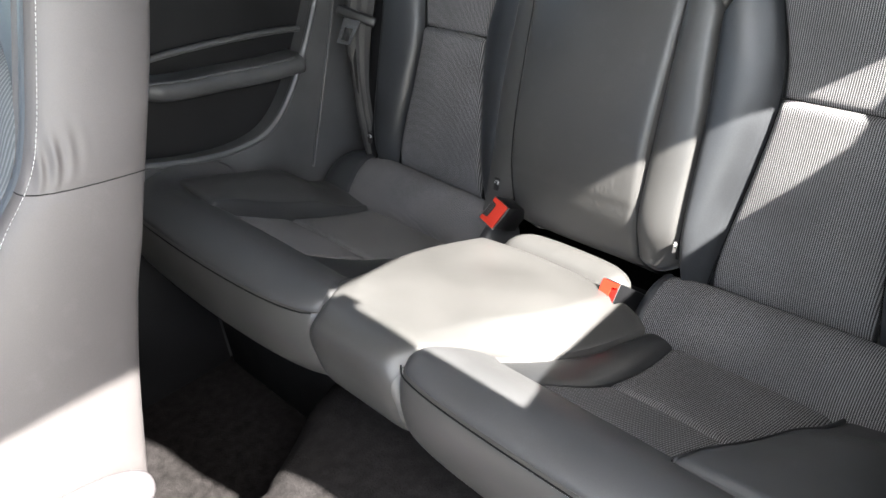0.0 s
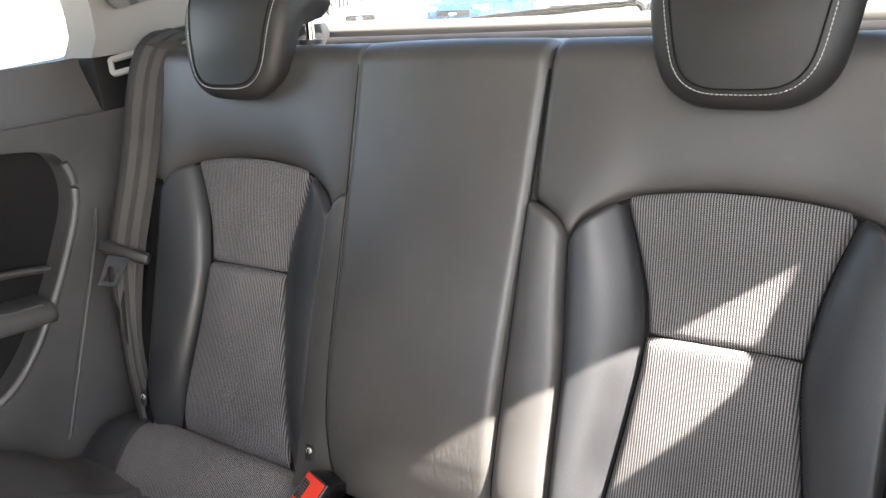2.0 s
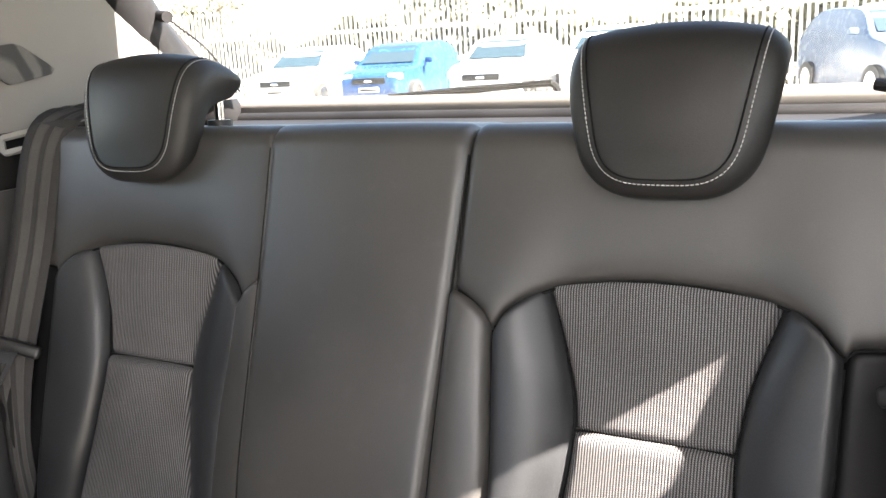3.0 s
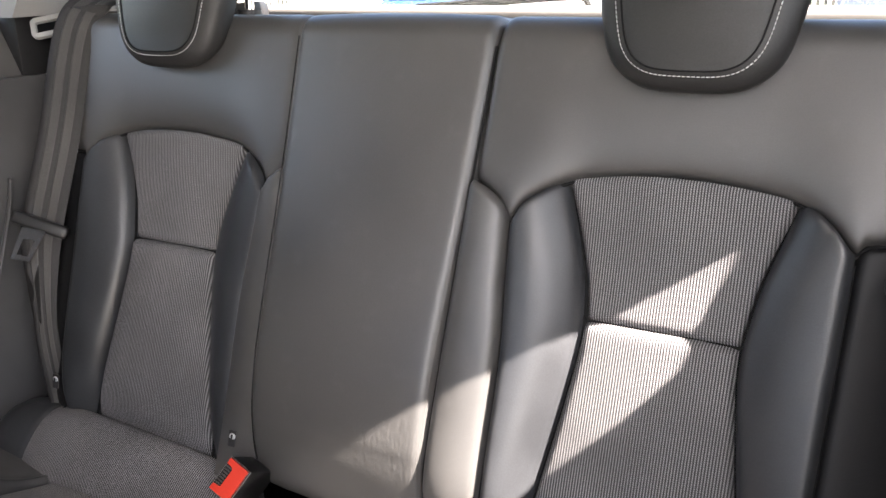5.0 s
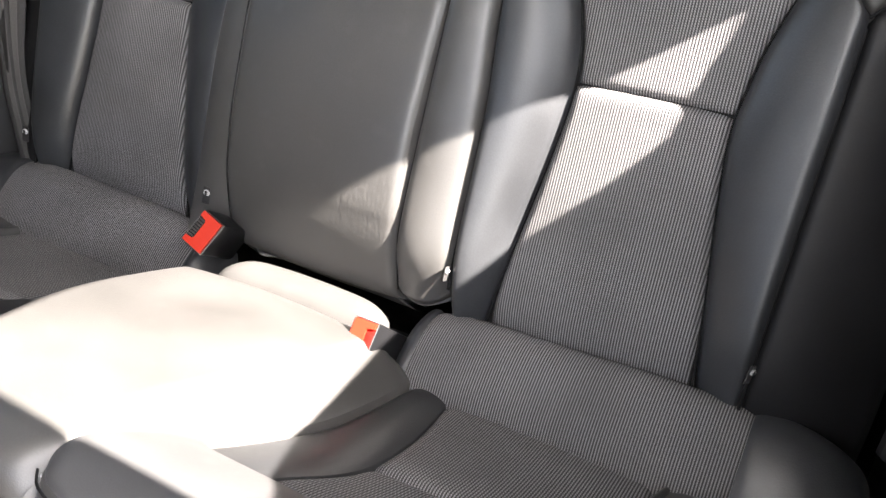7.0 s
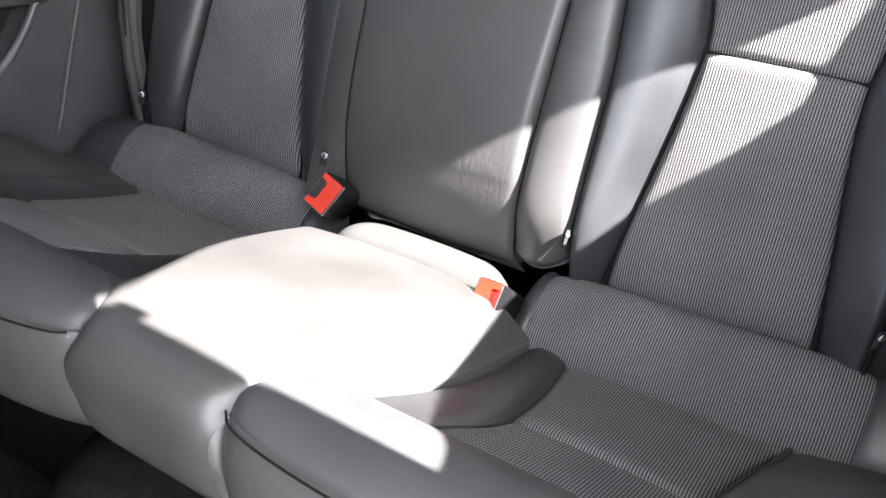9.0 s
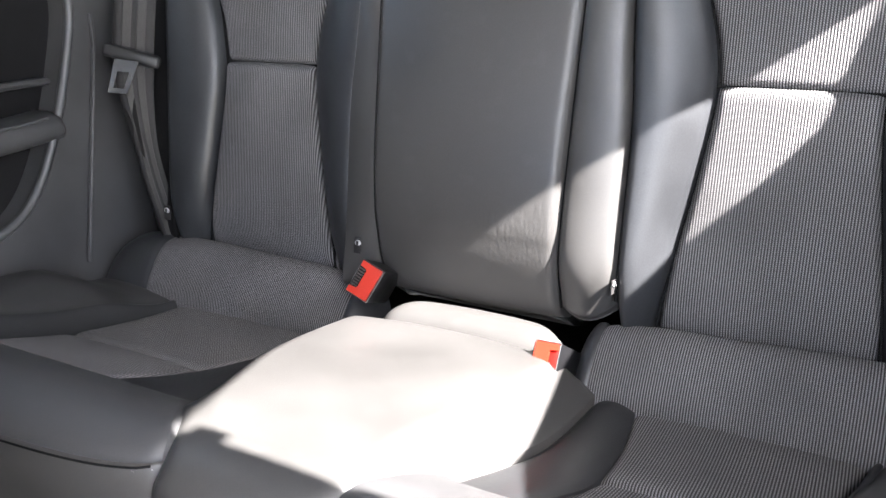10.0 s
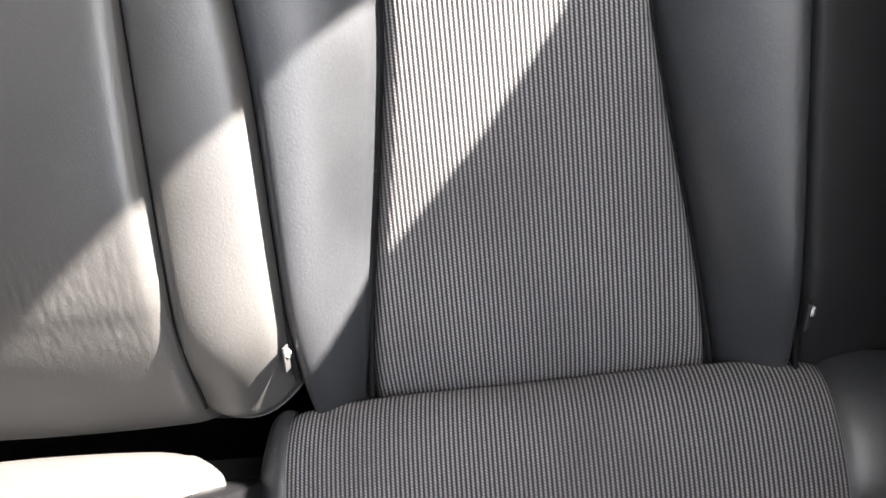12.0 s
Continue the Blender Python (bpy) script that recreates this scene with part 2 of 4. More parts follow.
def evenly(pts, step):
    """Points at even steps along a line."""
    p = np.array(pts)
    run = np.concatenate([[0], np.cumsum(np.linalg.norm(np.diff(p, axis=0), axis=1))])
    at = np.arange(0, run[-1], step)
    return [tuple(float(np.interp(a, run, p[:, i])) for i in range(3)) for a in at]


def stitches(pts, step, r, parent):
    """A row of single stitches along a line."""
    run = evenly(pts, step)
    bm = bmesh.new()
    for p, q in zip(run, run[1:]):
        a, c = Vector(p), Vector(q)
        turn = (c - a).to_track_quat("Z", "Y").to_matrix().to_4x4()
        got = bmesh.ops.create_cone(bm, cap_ends=True, segments=6, radius1=r, radius2=r, depth=(c - a).length * 0.68)
        bmesh.ops.transform(bm, matrix=Matrix.Translation((a + c) / 2) @ turn, verts=got["verts"])
    return part("stitching", bm, THREAD, parent, "light grey thread")


# ---- rear seat: backrest ----
def back_y(z):
    return 0.466 + 0.335 * (z - 0.296)


OUT = Vector((0, -0.948, 0.318))


def on_back(x, z, d):
    return Vector((x, back_y(z), z)) + OUT * d


LOW = 0.250
ins_in = smooth_in([(0.26, 0.188), (0.30, 0.190), (0.363, 0.199), (0.44, 0.212), (0.50, 0.220), (0.54, 0.218), (0.58, 0.208), (0.66, 0.182)])
ins_out = smooth_in([(0.26, 0.385), (0.30, 0.383), (0.363, 0.376), (0.44, 0.364), (0.50, 0.357), (0.54, 0.361), (0.58, 0.369), (0.66, 0.394)])
bol_in = smooth_in([(0.26, 0.158), (0.34, 0.153), (0.47, 0.153), (0.54, 0.148), (0.60, 0.144)])
bol_out = smooth_in([(0.26, 0.424), (0.34, 0.425), (0.47, 0.428), (0.54, 0.430), (0.60, 0.431)])
split = smooth_in([(0.26, 0.094), (0.36, 0.094), (0.47, 0.096), (0.62, 0.101), (0.80, 0.107)])
head_line = smooth_in([(0.09, 0.628), (0.115, 0.620), (0.135, 0.607), (0.146, 0.594), (0.160, 0.612), (0.194, 0.632), (0.24, 0.641), (0.29, 0.644), (0.34, 0.641), (0.386, 0.633), (0.412, 0.619), (0.432, 0.600), (0.445, 0.608), (0.54, 0.613)], 140)
MID = 0.517
belly = smooth_in([(0.26, -0.014), (0.285, -0.001), (0.31, 0.0115), (0.34, 0.0245), (0.36, 0.0307), (0.38, 0.0354), (0.43, 0.0394), (0.50, 0.037), (0.63, 0.029), (0.80, 0.024)])


def pad(name, left, right, lo, hi, depth, bulge, parent, mat, mirror=1, dip=0.010, soft=0.0026, nu=26, nv=60, ribbed=False, ends=(1, 1, 1, 1), label="", tuck=0.045):
    """A cushion of the backrest between two upright lines; depth(s, t): how far it stands proud. ends: how deep its left, right, low and high edges are tucked in."""
    def f(a, t):
        s = a if ribbed else 0.5 - 0.5 * math.cos(math.pi * a)
        u = t if ribbed else 0.5 - 0.5 * math.cos(math.pi * t)
        zmid = 0.27 + u * (hi(0.5) - 0.27)
        x = left(zmid) + (right(zmid) - left(zmid)) * s
        zlo = lo(x) if callable(lo) else lo
        z = zlo + u * (hi(x) - zlo)
        x = left(z) + (right(z) - left(z)) * s
        w, h = right(z) - left(z), hi(x) - zlo
        edge = sum(k * math.exp(-((max(q, 0) / soft) ** 1.3)) for k, q in zip(ends, (s * w, (1 - s) * w, u * h, (1 - u) * h)))
        d = depth(s, u) + bulge * 4 * s * (1 - s) - dip * min(edge, 1.2)
        if tuck:
            d -= 0.038 * math.exp(-(((z - 0.25) / tuck) ** 2))
        if ribbed:
            d += 0.00006 * math.cos(2 * math.pi * x / RIB)
        p = on_back(x, z, d)
        p.x *= mirror
        return p
    ob = sheet(name, f, nu, nv, mat, parent, label)
    return ob


def seat_back_cushions(parent, mirror, narrow):
    strip_in = split if narrow else (lambda z: split(z) + 0.019)
    foot = (lambda x: 0.292 + 14 * (x - 0.120) ** 2) if narrow else 0.288
    flow = (lambda s, t: 0.034 - 0.006 * s - 0.024 * math.exp(-((t / 0.105) ** 2))) if narrow else (lambda s, t: belly(0.288 + 0.33 * t) * (1 - s) + 0.030 * s + 0.002 * math.sin(s * math.pi))
    pad("side_strip", strip_in, bol_in, foot, head_line, flow, 0.006 if narrow else 0.0, parent, PANEL, mirror, nu=18, ends=(1, 1, 2.2, 0.5) if narrow else (0.08, 0.02, 1, 0.5), tuck=0)
    pad("bolster", bol_in, ins_in, LOW, head_line, lambda s, t: 0.030 - 0.026 * s ** 1.4, 0.006, parent, VINYL, mirror, nu=22, ends=(1 if narrow else 0.02, 1, 1, 0.45), tuck=0.062)
    pad("lower_insert", ins_in, ins_out, LOW, lambda x: MID, lambda s, t: 0.005, 0.004, parent, CLOTH, mirror, 0.011, 0.0032, 400, 84, True, label="grey corded cloth insert")
    pad("upper_insert", ins_in, ins_out, MID - 0.002, head_line, lambda s, t: -0.002 + 0.014 * t * t, 0.003, parent, CLOTH, mirror, 0.010, 0.0032, 400, 60, True, ends=(1, 1, 1, 0.4), label="grey corded cloth insert")
    pad("bolster", ins_out, bol_out, LOW, head_line, lambda s, t: 0.004 + 0.026 * s ** 0.7, 0.006, parent, VINYL, mirror, nu=22, ends=(1, 1, 1, 0.45), tuck=0.062)
    # outer wing in near-black: the door pillar's shade is put into its colour
    pad("shaded_wing", bol_out, lambda z: 0.525, LOW, head_line, lambda s, t: 0.017 - 0.010 * s - 0.045 * s * s, 0.002, parent, TRIMSHADE, mirror, nu=20, ends=(1, 1, 1, 0.5))
    # black seam tubes in the trenches: crease shade between cushions put into colour
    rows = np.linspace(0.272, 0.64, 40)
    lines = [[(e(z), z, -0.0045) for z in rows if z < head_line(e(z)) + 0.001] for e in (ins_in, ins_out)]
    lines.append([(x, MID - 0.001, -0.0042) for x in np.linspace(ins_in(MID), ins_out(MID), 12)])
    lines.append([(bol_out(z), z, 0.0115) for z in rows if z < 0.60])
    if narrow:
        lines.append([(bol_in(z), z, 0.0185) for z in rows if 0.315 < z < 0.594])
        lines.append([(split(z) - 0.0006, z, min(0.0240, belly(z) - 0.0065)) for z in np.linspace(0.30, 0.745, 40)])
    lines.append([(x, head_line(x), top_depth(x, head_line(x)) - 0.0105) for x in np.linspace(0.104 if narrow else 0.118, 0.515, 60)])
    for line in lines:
        tube("seam", [(lambda p: (p.x * mirror, p.y, p.z))(on_back(*p)) for p in line], 0.0016, SEAMSHADE, parent)


TOPZ = 0.749


def top_profile(d, u):
    """From the flat front (u 0) over the rounded top edge (u 1) to the rear."""
    r = 0.030
    p = Vector((0, back_y(TOPZ), TOPZ)) + OUT * d
    c = p - OUT * r
    if u < 0.6:
        a = u / 0.6 * radians(88)
        up = Vector((0, 0.318, 0.948))
        return c + OUT * (r * math.cos(a)) + up * (r * math.sin(a))
    end = c + Vector((0, 0.318, 0.948)) * r
    return end + Vector((0, 0.07, -0.006)) * ((u - 0.6) / 0.4)


def top_pad(name, x0, x1, lower, parent, mat, mirror=1, dips=(0.0065, 0.009), n=80, depth=lambda x, z: 0.027, sides=(1, 1), rows=64):
    """The upholstery from the lower line up and over the top of the backrest."""
    def f(a, t):
        s = a
        xl, xr = x0(0.7), x1(0.7)
        x = xl + (xr - xl) * s
        lo = lower(x)
        if t < 0.6:
            u = (t / 0.6) ** 1.6
            z = lo + (TOPZ - lo) * u
            xl, xr = x0(z), x1(z)
            x = xl + (xr - xl) * s
            d = depth(x, z)
            d -= dips[0] * 0.6 * math.exp(-((max(z - lo, 0) / 0.012) ** 1.2)) + dips[0] * 1.4 * math.exp(-((max(z - lo, 0) / 0.003) ** 1.2))
            p = on_back(x, z, d)
        else:
            d = depth(x, TOPZ)
            xl, xr = x0(TOPZ), x1(TOPZ)
            x = xl + (xr - xl) * s
            p = top_profile(d, (t - 0.6) / 0.4)
            p.x = x
        edge = sides[0] * math.exp(-((max(x - xl, 0) / 0.0042) ** 1.3)) + sides[1] * math.exp(-((max(xr - x, 0) / 0.0042) ** 1.3))
        p = p - OUT * (dips[1] * edge)
        if t >= 0.6:
            p.z -= dips[1] * edge * 0.6
        p.x *= mirror
        return p
    return sheet(name, f, n, rows, mat, parent, depth=(0, 0.03, -0.03))


def top_depth(x, z):
    x = abs(x)
    ease = lambda v: 0.5 - 0.5 * math.cos(math.pi * min(1.0, max(0.0, v)))
    arch = ease((x - 0.145) / 0.08) * ease((0.432 - x) / 0.08)
    return 0.025 - 0.011 * arch * math.exp(-max(0, z - head_line(x)) / 0.05)


def panel_depth(x, z):
    # hide crinkled by use low on the panel, above the buckles
    worn = math.exp(-((x - 0.058) / 0.050) ** 4 - ((z - 0.374) / 0.030) ** 4)
    crinkle = 0.8 * noise.noise((x * 230, z * 90, 2.0)) + noise.noise((x * 400, z * 210, 5.0))
    return belly(z) + 0.008 * (1 - (x / 0.11) ** 2) + 0.00020 * worn * crinkle


wide = thing("rear_bench_half", (-0.2, 0.6, 0.3), "black leatherette rear seat backrest with grey corded cloth insert", "seat", "rear seat backrests")
narrow = thing("rear_bench_half", (0.3, 0.6, 0.3), "narrow half of black leatherette rear backrest, partly sunlit", "seat", "rear seat backrests")
seat_back_cushions(wide, -1, False)
seat_back_cushions(narrow, 1, True)
top_pad("top_pad", lambda z: split(z) + 0.019, lambda z: 0.525, head_line, wide, PANEL, -1, n=110, depth=top_depth, sides=(0.2, 1))
top_pad("top_pad", split, lambda z: 0.525, head_line, narrow, PANEL, 1, n=110, depth=top_depth)
top_pad("centre_panel", lambda z: -split(z) - 0.018, lambda z: split(z) - 0.001, lambda x: 0.282, wide, PANEL, 1, (0.02, 0.0050), 190, panel_depth, (0.1, 1), 280)


def on_pad(x, z, d):
    p = on_back(abs(x), z, d)
    p.x = x
    return p


tube("seam", curve([on_pad(-split(z) - 0.0185, z, belly(z) + 0.0003) for z in np.linspace(0.30, TOPZ, 26)], 80), 0.0008, SEAMSHADE, wide)


# ---- rear seat: bench cushion ----
zb = smooth_in([(0.04, 0.372), (0.09, 0.380), (0.13, 0.376), (0.20, 0.356), (0.30, 0.326), (0.39, 0.304), (0.44, 0.298), (0.50, 0.29)])
pan = smooth_in([(0.15, 0.346), (0.18, 0.332), (0.255, 0.293), (0.33, 0.266), (0.395, 0.250), (0.41, 0.250)])
PAN_IN = {-1: smooth_in([(0.14, 0.232), (0.16, 0.227), (0.20, 0.211), (0.26, 0.200), (0.33, 0.182), (0.395, 0.172)]), 1: smooth_in([(0.14, 0.168), (0.18, 0.180), (0.22, 0.196), (0.258, 0.202), (0.33, 0.200), (0.395, 0.192)])}
PAN_OUT = {-1: smooth_in([(0.14, 0.407), (0.25, 0.402), (0.33, 0.393), (0.395, 0.382)]), 1: smooth_in([(0.14, 0.336), (0.20, 0.347), (0.255, 0.357), (0.30, 0.366), (0.395, 0.387)])}
cen_r = smooth_in([(0.04, 0.076), (0.08, 0.084), (0.12, 0.102), (0.15, 0.114), (0.19, 0.122), (0.24, 0.140), (0.29, 0.151), (0.38, 0.153), (0.42, 0.150), (0.50, 0.145)])
gully = smooth_in([(0.04, 0.368), (0.10, 0.371), (0.15, 0.347), (0.19, 0.324), (0.24, 0.305), (0.29, 0.288), (0.38, 0.258), (0.41, 0.250), (0.50, 0.250)])
cen_l = smooth_in([(0.04, 0.060), (0.08, 0.062), (0.12, 0.084), (0.15, 0.112), (0.19, 0.128), (0.24, 0.142), (0.29, 0.148), (0.38, 0.146), (0.42, 0.143), (0.50, 0.140)])
nose = curve([(0.168, 0.341), (0.150, 0.358), (0.125, 0.374), (0.100, 0.381), (0.078, 0.378), (0.064, 0.366), (0.058, 0.345), (0.057, 0.315), (0.063, 0.288), (0.080, 0.268), (0.130, 0.252)], 60)


def bench_pad(name, left, right, y0, y1, height, parent, mat, mirror=1, dip=0.016, soft=0.005, bulge=0.004, nu=30, nv=40, ribbed=False, ends=(1, 1, 1, 1), label=""):
    def f(a, t):
        s = a if ribbed else 0.5 - 0.5 * math.cos(math.pi * a)
        u = t if ribbed else 0.5 - 0.5 * math.cos(math.pi * t)
        y = y0 + (y1 - y0) * u
        w = right(y) - left(y)
        x = left(y) + w * s
        edge = sum(k * math.exp(-((max(q, 0) / soft) ** 1.3)) for k, q in zip(ends, (s * w, (1 - s) * w, u * (y1 - y0), (1 - u) * (y1 - y0))))
        z = height(s, y) + bulge * 4 * s * (1 - s) - dip * min(edge, 1.2)
        if ribbed:
            z += 0.00006 * math.cos(2 * math.pi * x / RIB)
        return Vector((mirror * x, y, z))
    return sheet(name, f, nu, nv, mat, parent, label, (0, 0, -0.03))


END, TURN = 0.552, 0.085


def turned(x):
    """How far the rounded outer corner of the bench falls back at x."""
    q = min(1.0, max(0.0, (x - END + TURN) / TURN))
    return TURN * (1 - math.sqrt(max(0.0, 1 - q * q)))


def outer_top(x, y, k):
    """The top of the outer bolster: it swells out of the seat pan, and is rounded off at its end and towards the front corner."""
    fall = max(0.0, 0.10 + turned(x) + 0.035 - y)
    rear = 0.5 - 0.5 * math.cos(math.pi * min(1.0, max(0.0, (y - 0.30) / 0.09)))
    swell = 0.5 - 0.5 * math.cos(math.pi * min(1.0, max(0.0, (x - PAN_OUT[k](y) - 0.006) / 0.085)))
    low = pan(y) + min(0.024, 0.75 * (zb(y) - pan(y)))
    return low - 0.020 * rear + (zb(y) - 0.003 - low) * swell * (1 - 0.72 * rear) - 0.03 * max(0.0, (x - 0.51) / 0.045) ** 2 - 9 * fall * fall


def nose_bow(x, inner, k):
    """How the front edge bows forward between its ends, and falls back at the inner one."""
    u = min(1.0, max(0.0, (x - inner) / (END - inner)))
    return 0.013 * math.exp(-(x - inner) / 0.035) - (0.013 if k < 0 else 0.003) * math.sin(math.pi * u) ** 0.8


SEAM = min(range(len(nose)), key=lambda i: abs(nose[i][1] - 0.369) + (1 if nose[i][0] > 0.09 else 0)) / (len(nose) - 1)


def nose_pad(name, inner, x1, parent, mat, k, tuck, soft, span, n=90):
    def f(a, t):
        s = 0.5 - 0.5 * math.cos(math.pi * a)
        t = span[0] + (span[1] - span[0]) * t
        i = min(int(t * (len(nose) - 1)), len(nose) - 2)
        y, z = (p + (q - p) * (t * (len(nose) - 1) - i) for p, q in zip(nose[i], nose[i + 1]))
        xa = inner(y)
        w = x1 - xa
        x = xa + w * s
        edge = math.exp(-((s * w / soft) ** 1.4)) + math.exp(-(((1 - s) * w / 0.010) ** 1.4))
        front = min(1.0, max(0.0, (0.12 - y) / 0.05))
        seam = 0.0016 * math.exp(-(((z - 0.369) / 0.0022) ** 2)) if y < 0.075 else 0.0
        y += tuck * edge + turned(x) + nose_bow(x, xa, k) * front + seam
        return Vector((k * x, y, z - tuck * 0.8 * edge * (1 - t)))
    return sheet(name, f, n, 40, mat, parent, depth=(0, 0.015, -0.006 if span[0] else -0.03))


roll_rise = smooth_in([(0.10, 0.040), (0.13, 0.043), (0.19, 0.051), (0.27, 0.053), (0.38, 0.058), (0.43, 0.056), (0.54, 0.052)])


def roll_top(x, y):
    """The rounded roll along the rear of the bench, a little higher towards its outer end."""
    return 0.249 + roll_rise(x) * math.sin(min(1, max(0, (y - 0.386)) / 0.068) * math.pi / 2)


bench = thing("rear_bench_cushion", (0, 0.3, 0.05), "black vinyl rear bench cushion with grey corded seat pans", "seat")
for k in (-1, 1):
    cen = cen_r if k > 0 else cen_l
    pan_in, pan_out = PAN_IN[k], PAN_OUT[k]
    bench_pad("rear_roll", lambda y: 0.142, lambda y: 0.438, 0.392, 0.471, lambda s, y: roll_top(0.142 + 0.296 * s, y), bench, CLOTH, k, 0.010, 0.0045, 0.002, 560, 34, True, ends=(0.32, 0.32, 1, 1), label="grey corded cloth roll")
    bench_pad("seat_pan", pan_in, pan_out, 0.255, 0.400, lambda s, y: pan(y), bench, CLOTH, k, 0.010, 0.0045, 0.003, 400, 50, True, ends=(0.5, 1, 0.8, 1), label="grey corded cloth seat pan")
    bench_pad("seat_pan", pan_in, pan_out, 0.155, 0.257, lambda s, y: pan(y), bench, CLOTH, k, 0.010, 0.0045, 0.003, 400, 40, True, ends=(0.5, 1, 0.5, 0.8), label="grey corded cloth seat pan")
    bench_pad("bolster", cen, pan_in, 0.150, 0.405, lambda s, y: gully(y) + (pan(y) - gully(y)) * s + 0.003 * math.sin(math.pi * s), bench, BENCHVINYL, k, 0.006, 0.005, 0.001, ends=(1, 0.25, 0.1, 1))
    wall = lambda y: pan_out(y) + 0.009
    # darker vinyl than the top: shadow along the pan's edge put into colour
    bench_pad("shaded_bolster_wall", pan_out, wall, 0.150, 0.402, lambda s, y: pan(y) + (outer_top(wall(y), y, k) - pan(y)) * s ** 0.8, bench, BENCHVINYL, k, 0.004, 0.003, 0.003, ends=(1, 0, 1, 1))
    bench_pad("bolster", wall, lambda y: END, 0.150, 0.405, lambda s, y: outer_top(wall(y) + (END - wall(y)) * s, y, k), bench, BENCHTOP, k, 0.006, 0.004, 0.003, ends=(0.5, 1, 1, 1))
    bench_pad("rear_end", lambda y: 0.438, lambda y: 0.535, 0.392, 0.478, lambda s, y: roll_top(0.438 + 0.097 * s, y) - 0.030 * s ** 3, bench, VINYL, k, 0.010, 0.0045, 0.001, ends=(0.32, 1, 1, 1))
    bench_pad("rear_end", lambda y: 0.122, lambda y: 0.143, 0.389, 0.475, lambda s, y: roll_top(0.122 + 0.021 * s, y) - 0.016 * (1 - s) ** 2, bench, VINYL, k, 0.008, 0.004, 0.001, ends=(1, 0.32, 1, 1))
    nose_pad("front_top", cen, END, bench, BENCHTOP, k, 0.003 if k < 0 else 0.008, 0.004 if k < 0 else 0.008, (0.0, SEAM))
    edge_pad = nose_pad("front_edge", cen, END, bench, PANEL, k, 0.003 if k < 0 else 0.008, 0.004 if k < 0 else 0.008, (SEAM, 1.0))
    line = lambda off: curve([(k * x, 0.0634 + turned(x) + nose_bow(x, cen(0.066), k) - off * 0.4 + (0.003 if k < 0 else 0.008) * math.exp(-(((x - cen(0.066)) / (0.004 if k < 0 else 0.008)) ** 1.4)), 0.3655 + off) for x in np.linspace(cen(0.066) + 0.003, 0.545, 60)], 90)
    tube("seam", line(0.0036), 0.0009, SEAMSHADE, edge_pad)
    stitches(line(-0.0010), 0.0044, 0.00045, edge_pad)
bench_pad("centre_lip", lambda y: -0.088 + 0.04 * max(0.0, (y - 0.40) / 0.05) ** 2.2, lambda y: 0.112 - 0.05 * max(0.0, (y - 0.416) / 0.04) ** 2.2, 0.392, 0.445, lambda s, y: 0.300 + 0.05 * (y - 0.42), bench, PANEL, 1, 0.014, 0.009, 0.004, 40, 20)
ridge = curve([(0.402, 0.288), (0.38, 0.298), (0.30, 0.324), (0.20, 0.354), (0.13, 0.374), (0.10, 0.379), (0.080, 0.377), (0.066, 0.366), (0.060, 0.345), (0.059, 0.315), (0.065, 0.288), (0.082, 0.268), (0.13, 0.252)], 96)


def centre_pad(a, t):
    s = 0.5 - 0.5 * math.cos(math.pi * a)
    i = min(int(t * (len(ridge) - 1) + 0.5), len(ridge) - 1)
    y, z = ridge[i]
    front = min(1.0, max(0.0, (0.377 - z) / 0.06)) if y < 0.10 else 0.0
    wl, wr = cen_l(max(y, 0.05)), cen_r(max(y, 0.05))
    w = (wl + wr) / 2
    x = -wl + 2 * w * s
    edge = math.exp(-((max(s, 0) * 2 * w / 0.008) ** 1.5)) + math.exp(-((max(1 - s, 0) * 2 * w / 0.008) ** 1.5))
    rear = math.exp(-((max(0.402 - y, 0) / 0.010) ** 1.4)) if y > 0.2 else 0.0
    y += front * (0.006 + 0.004 * edge)
    z += (1 - front) * ((0.003 + 0.009 * min(1.0, max(0.0, (y - 0.12) / 0.10))) * 4 * s * (1 - s) - 0.002 - 0.014 * min(1, edge + rear))
    # sloping flanks down to the bolsters on both sides
    flank = max(min(1.0, max(0.0, (x - wr + 0.040) / 0.040)) ** 1.5, min(1.0, max(0.0, (-x - wl + 0.044) / 0.044)) ** 1.3)
    if y > 0.10:
        z += min(1.0, (y - 0.10) / 0.06) * flank * (gully(y) + 0.004 - z)
    return Vector((x, y, z))


sheet("centre_pad", centre_pad, 64, 96, PANEL, bench, depth=(0, 0.02, -0.03))
box("base", (-0.53, 0.15, 0.0), (0.53, 0.50, 0.235), TRIMSHADE, bench, bevel=0.02)
box("backing", (-0.525, 0.0, 0.0), (0.525, 0.07, 0.50), FINECLOTH, wide, bevel=0.01, m=pose(0, 0.555, 0.26, -17.5))


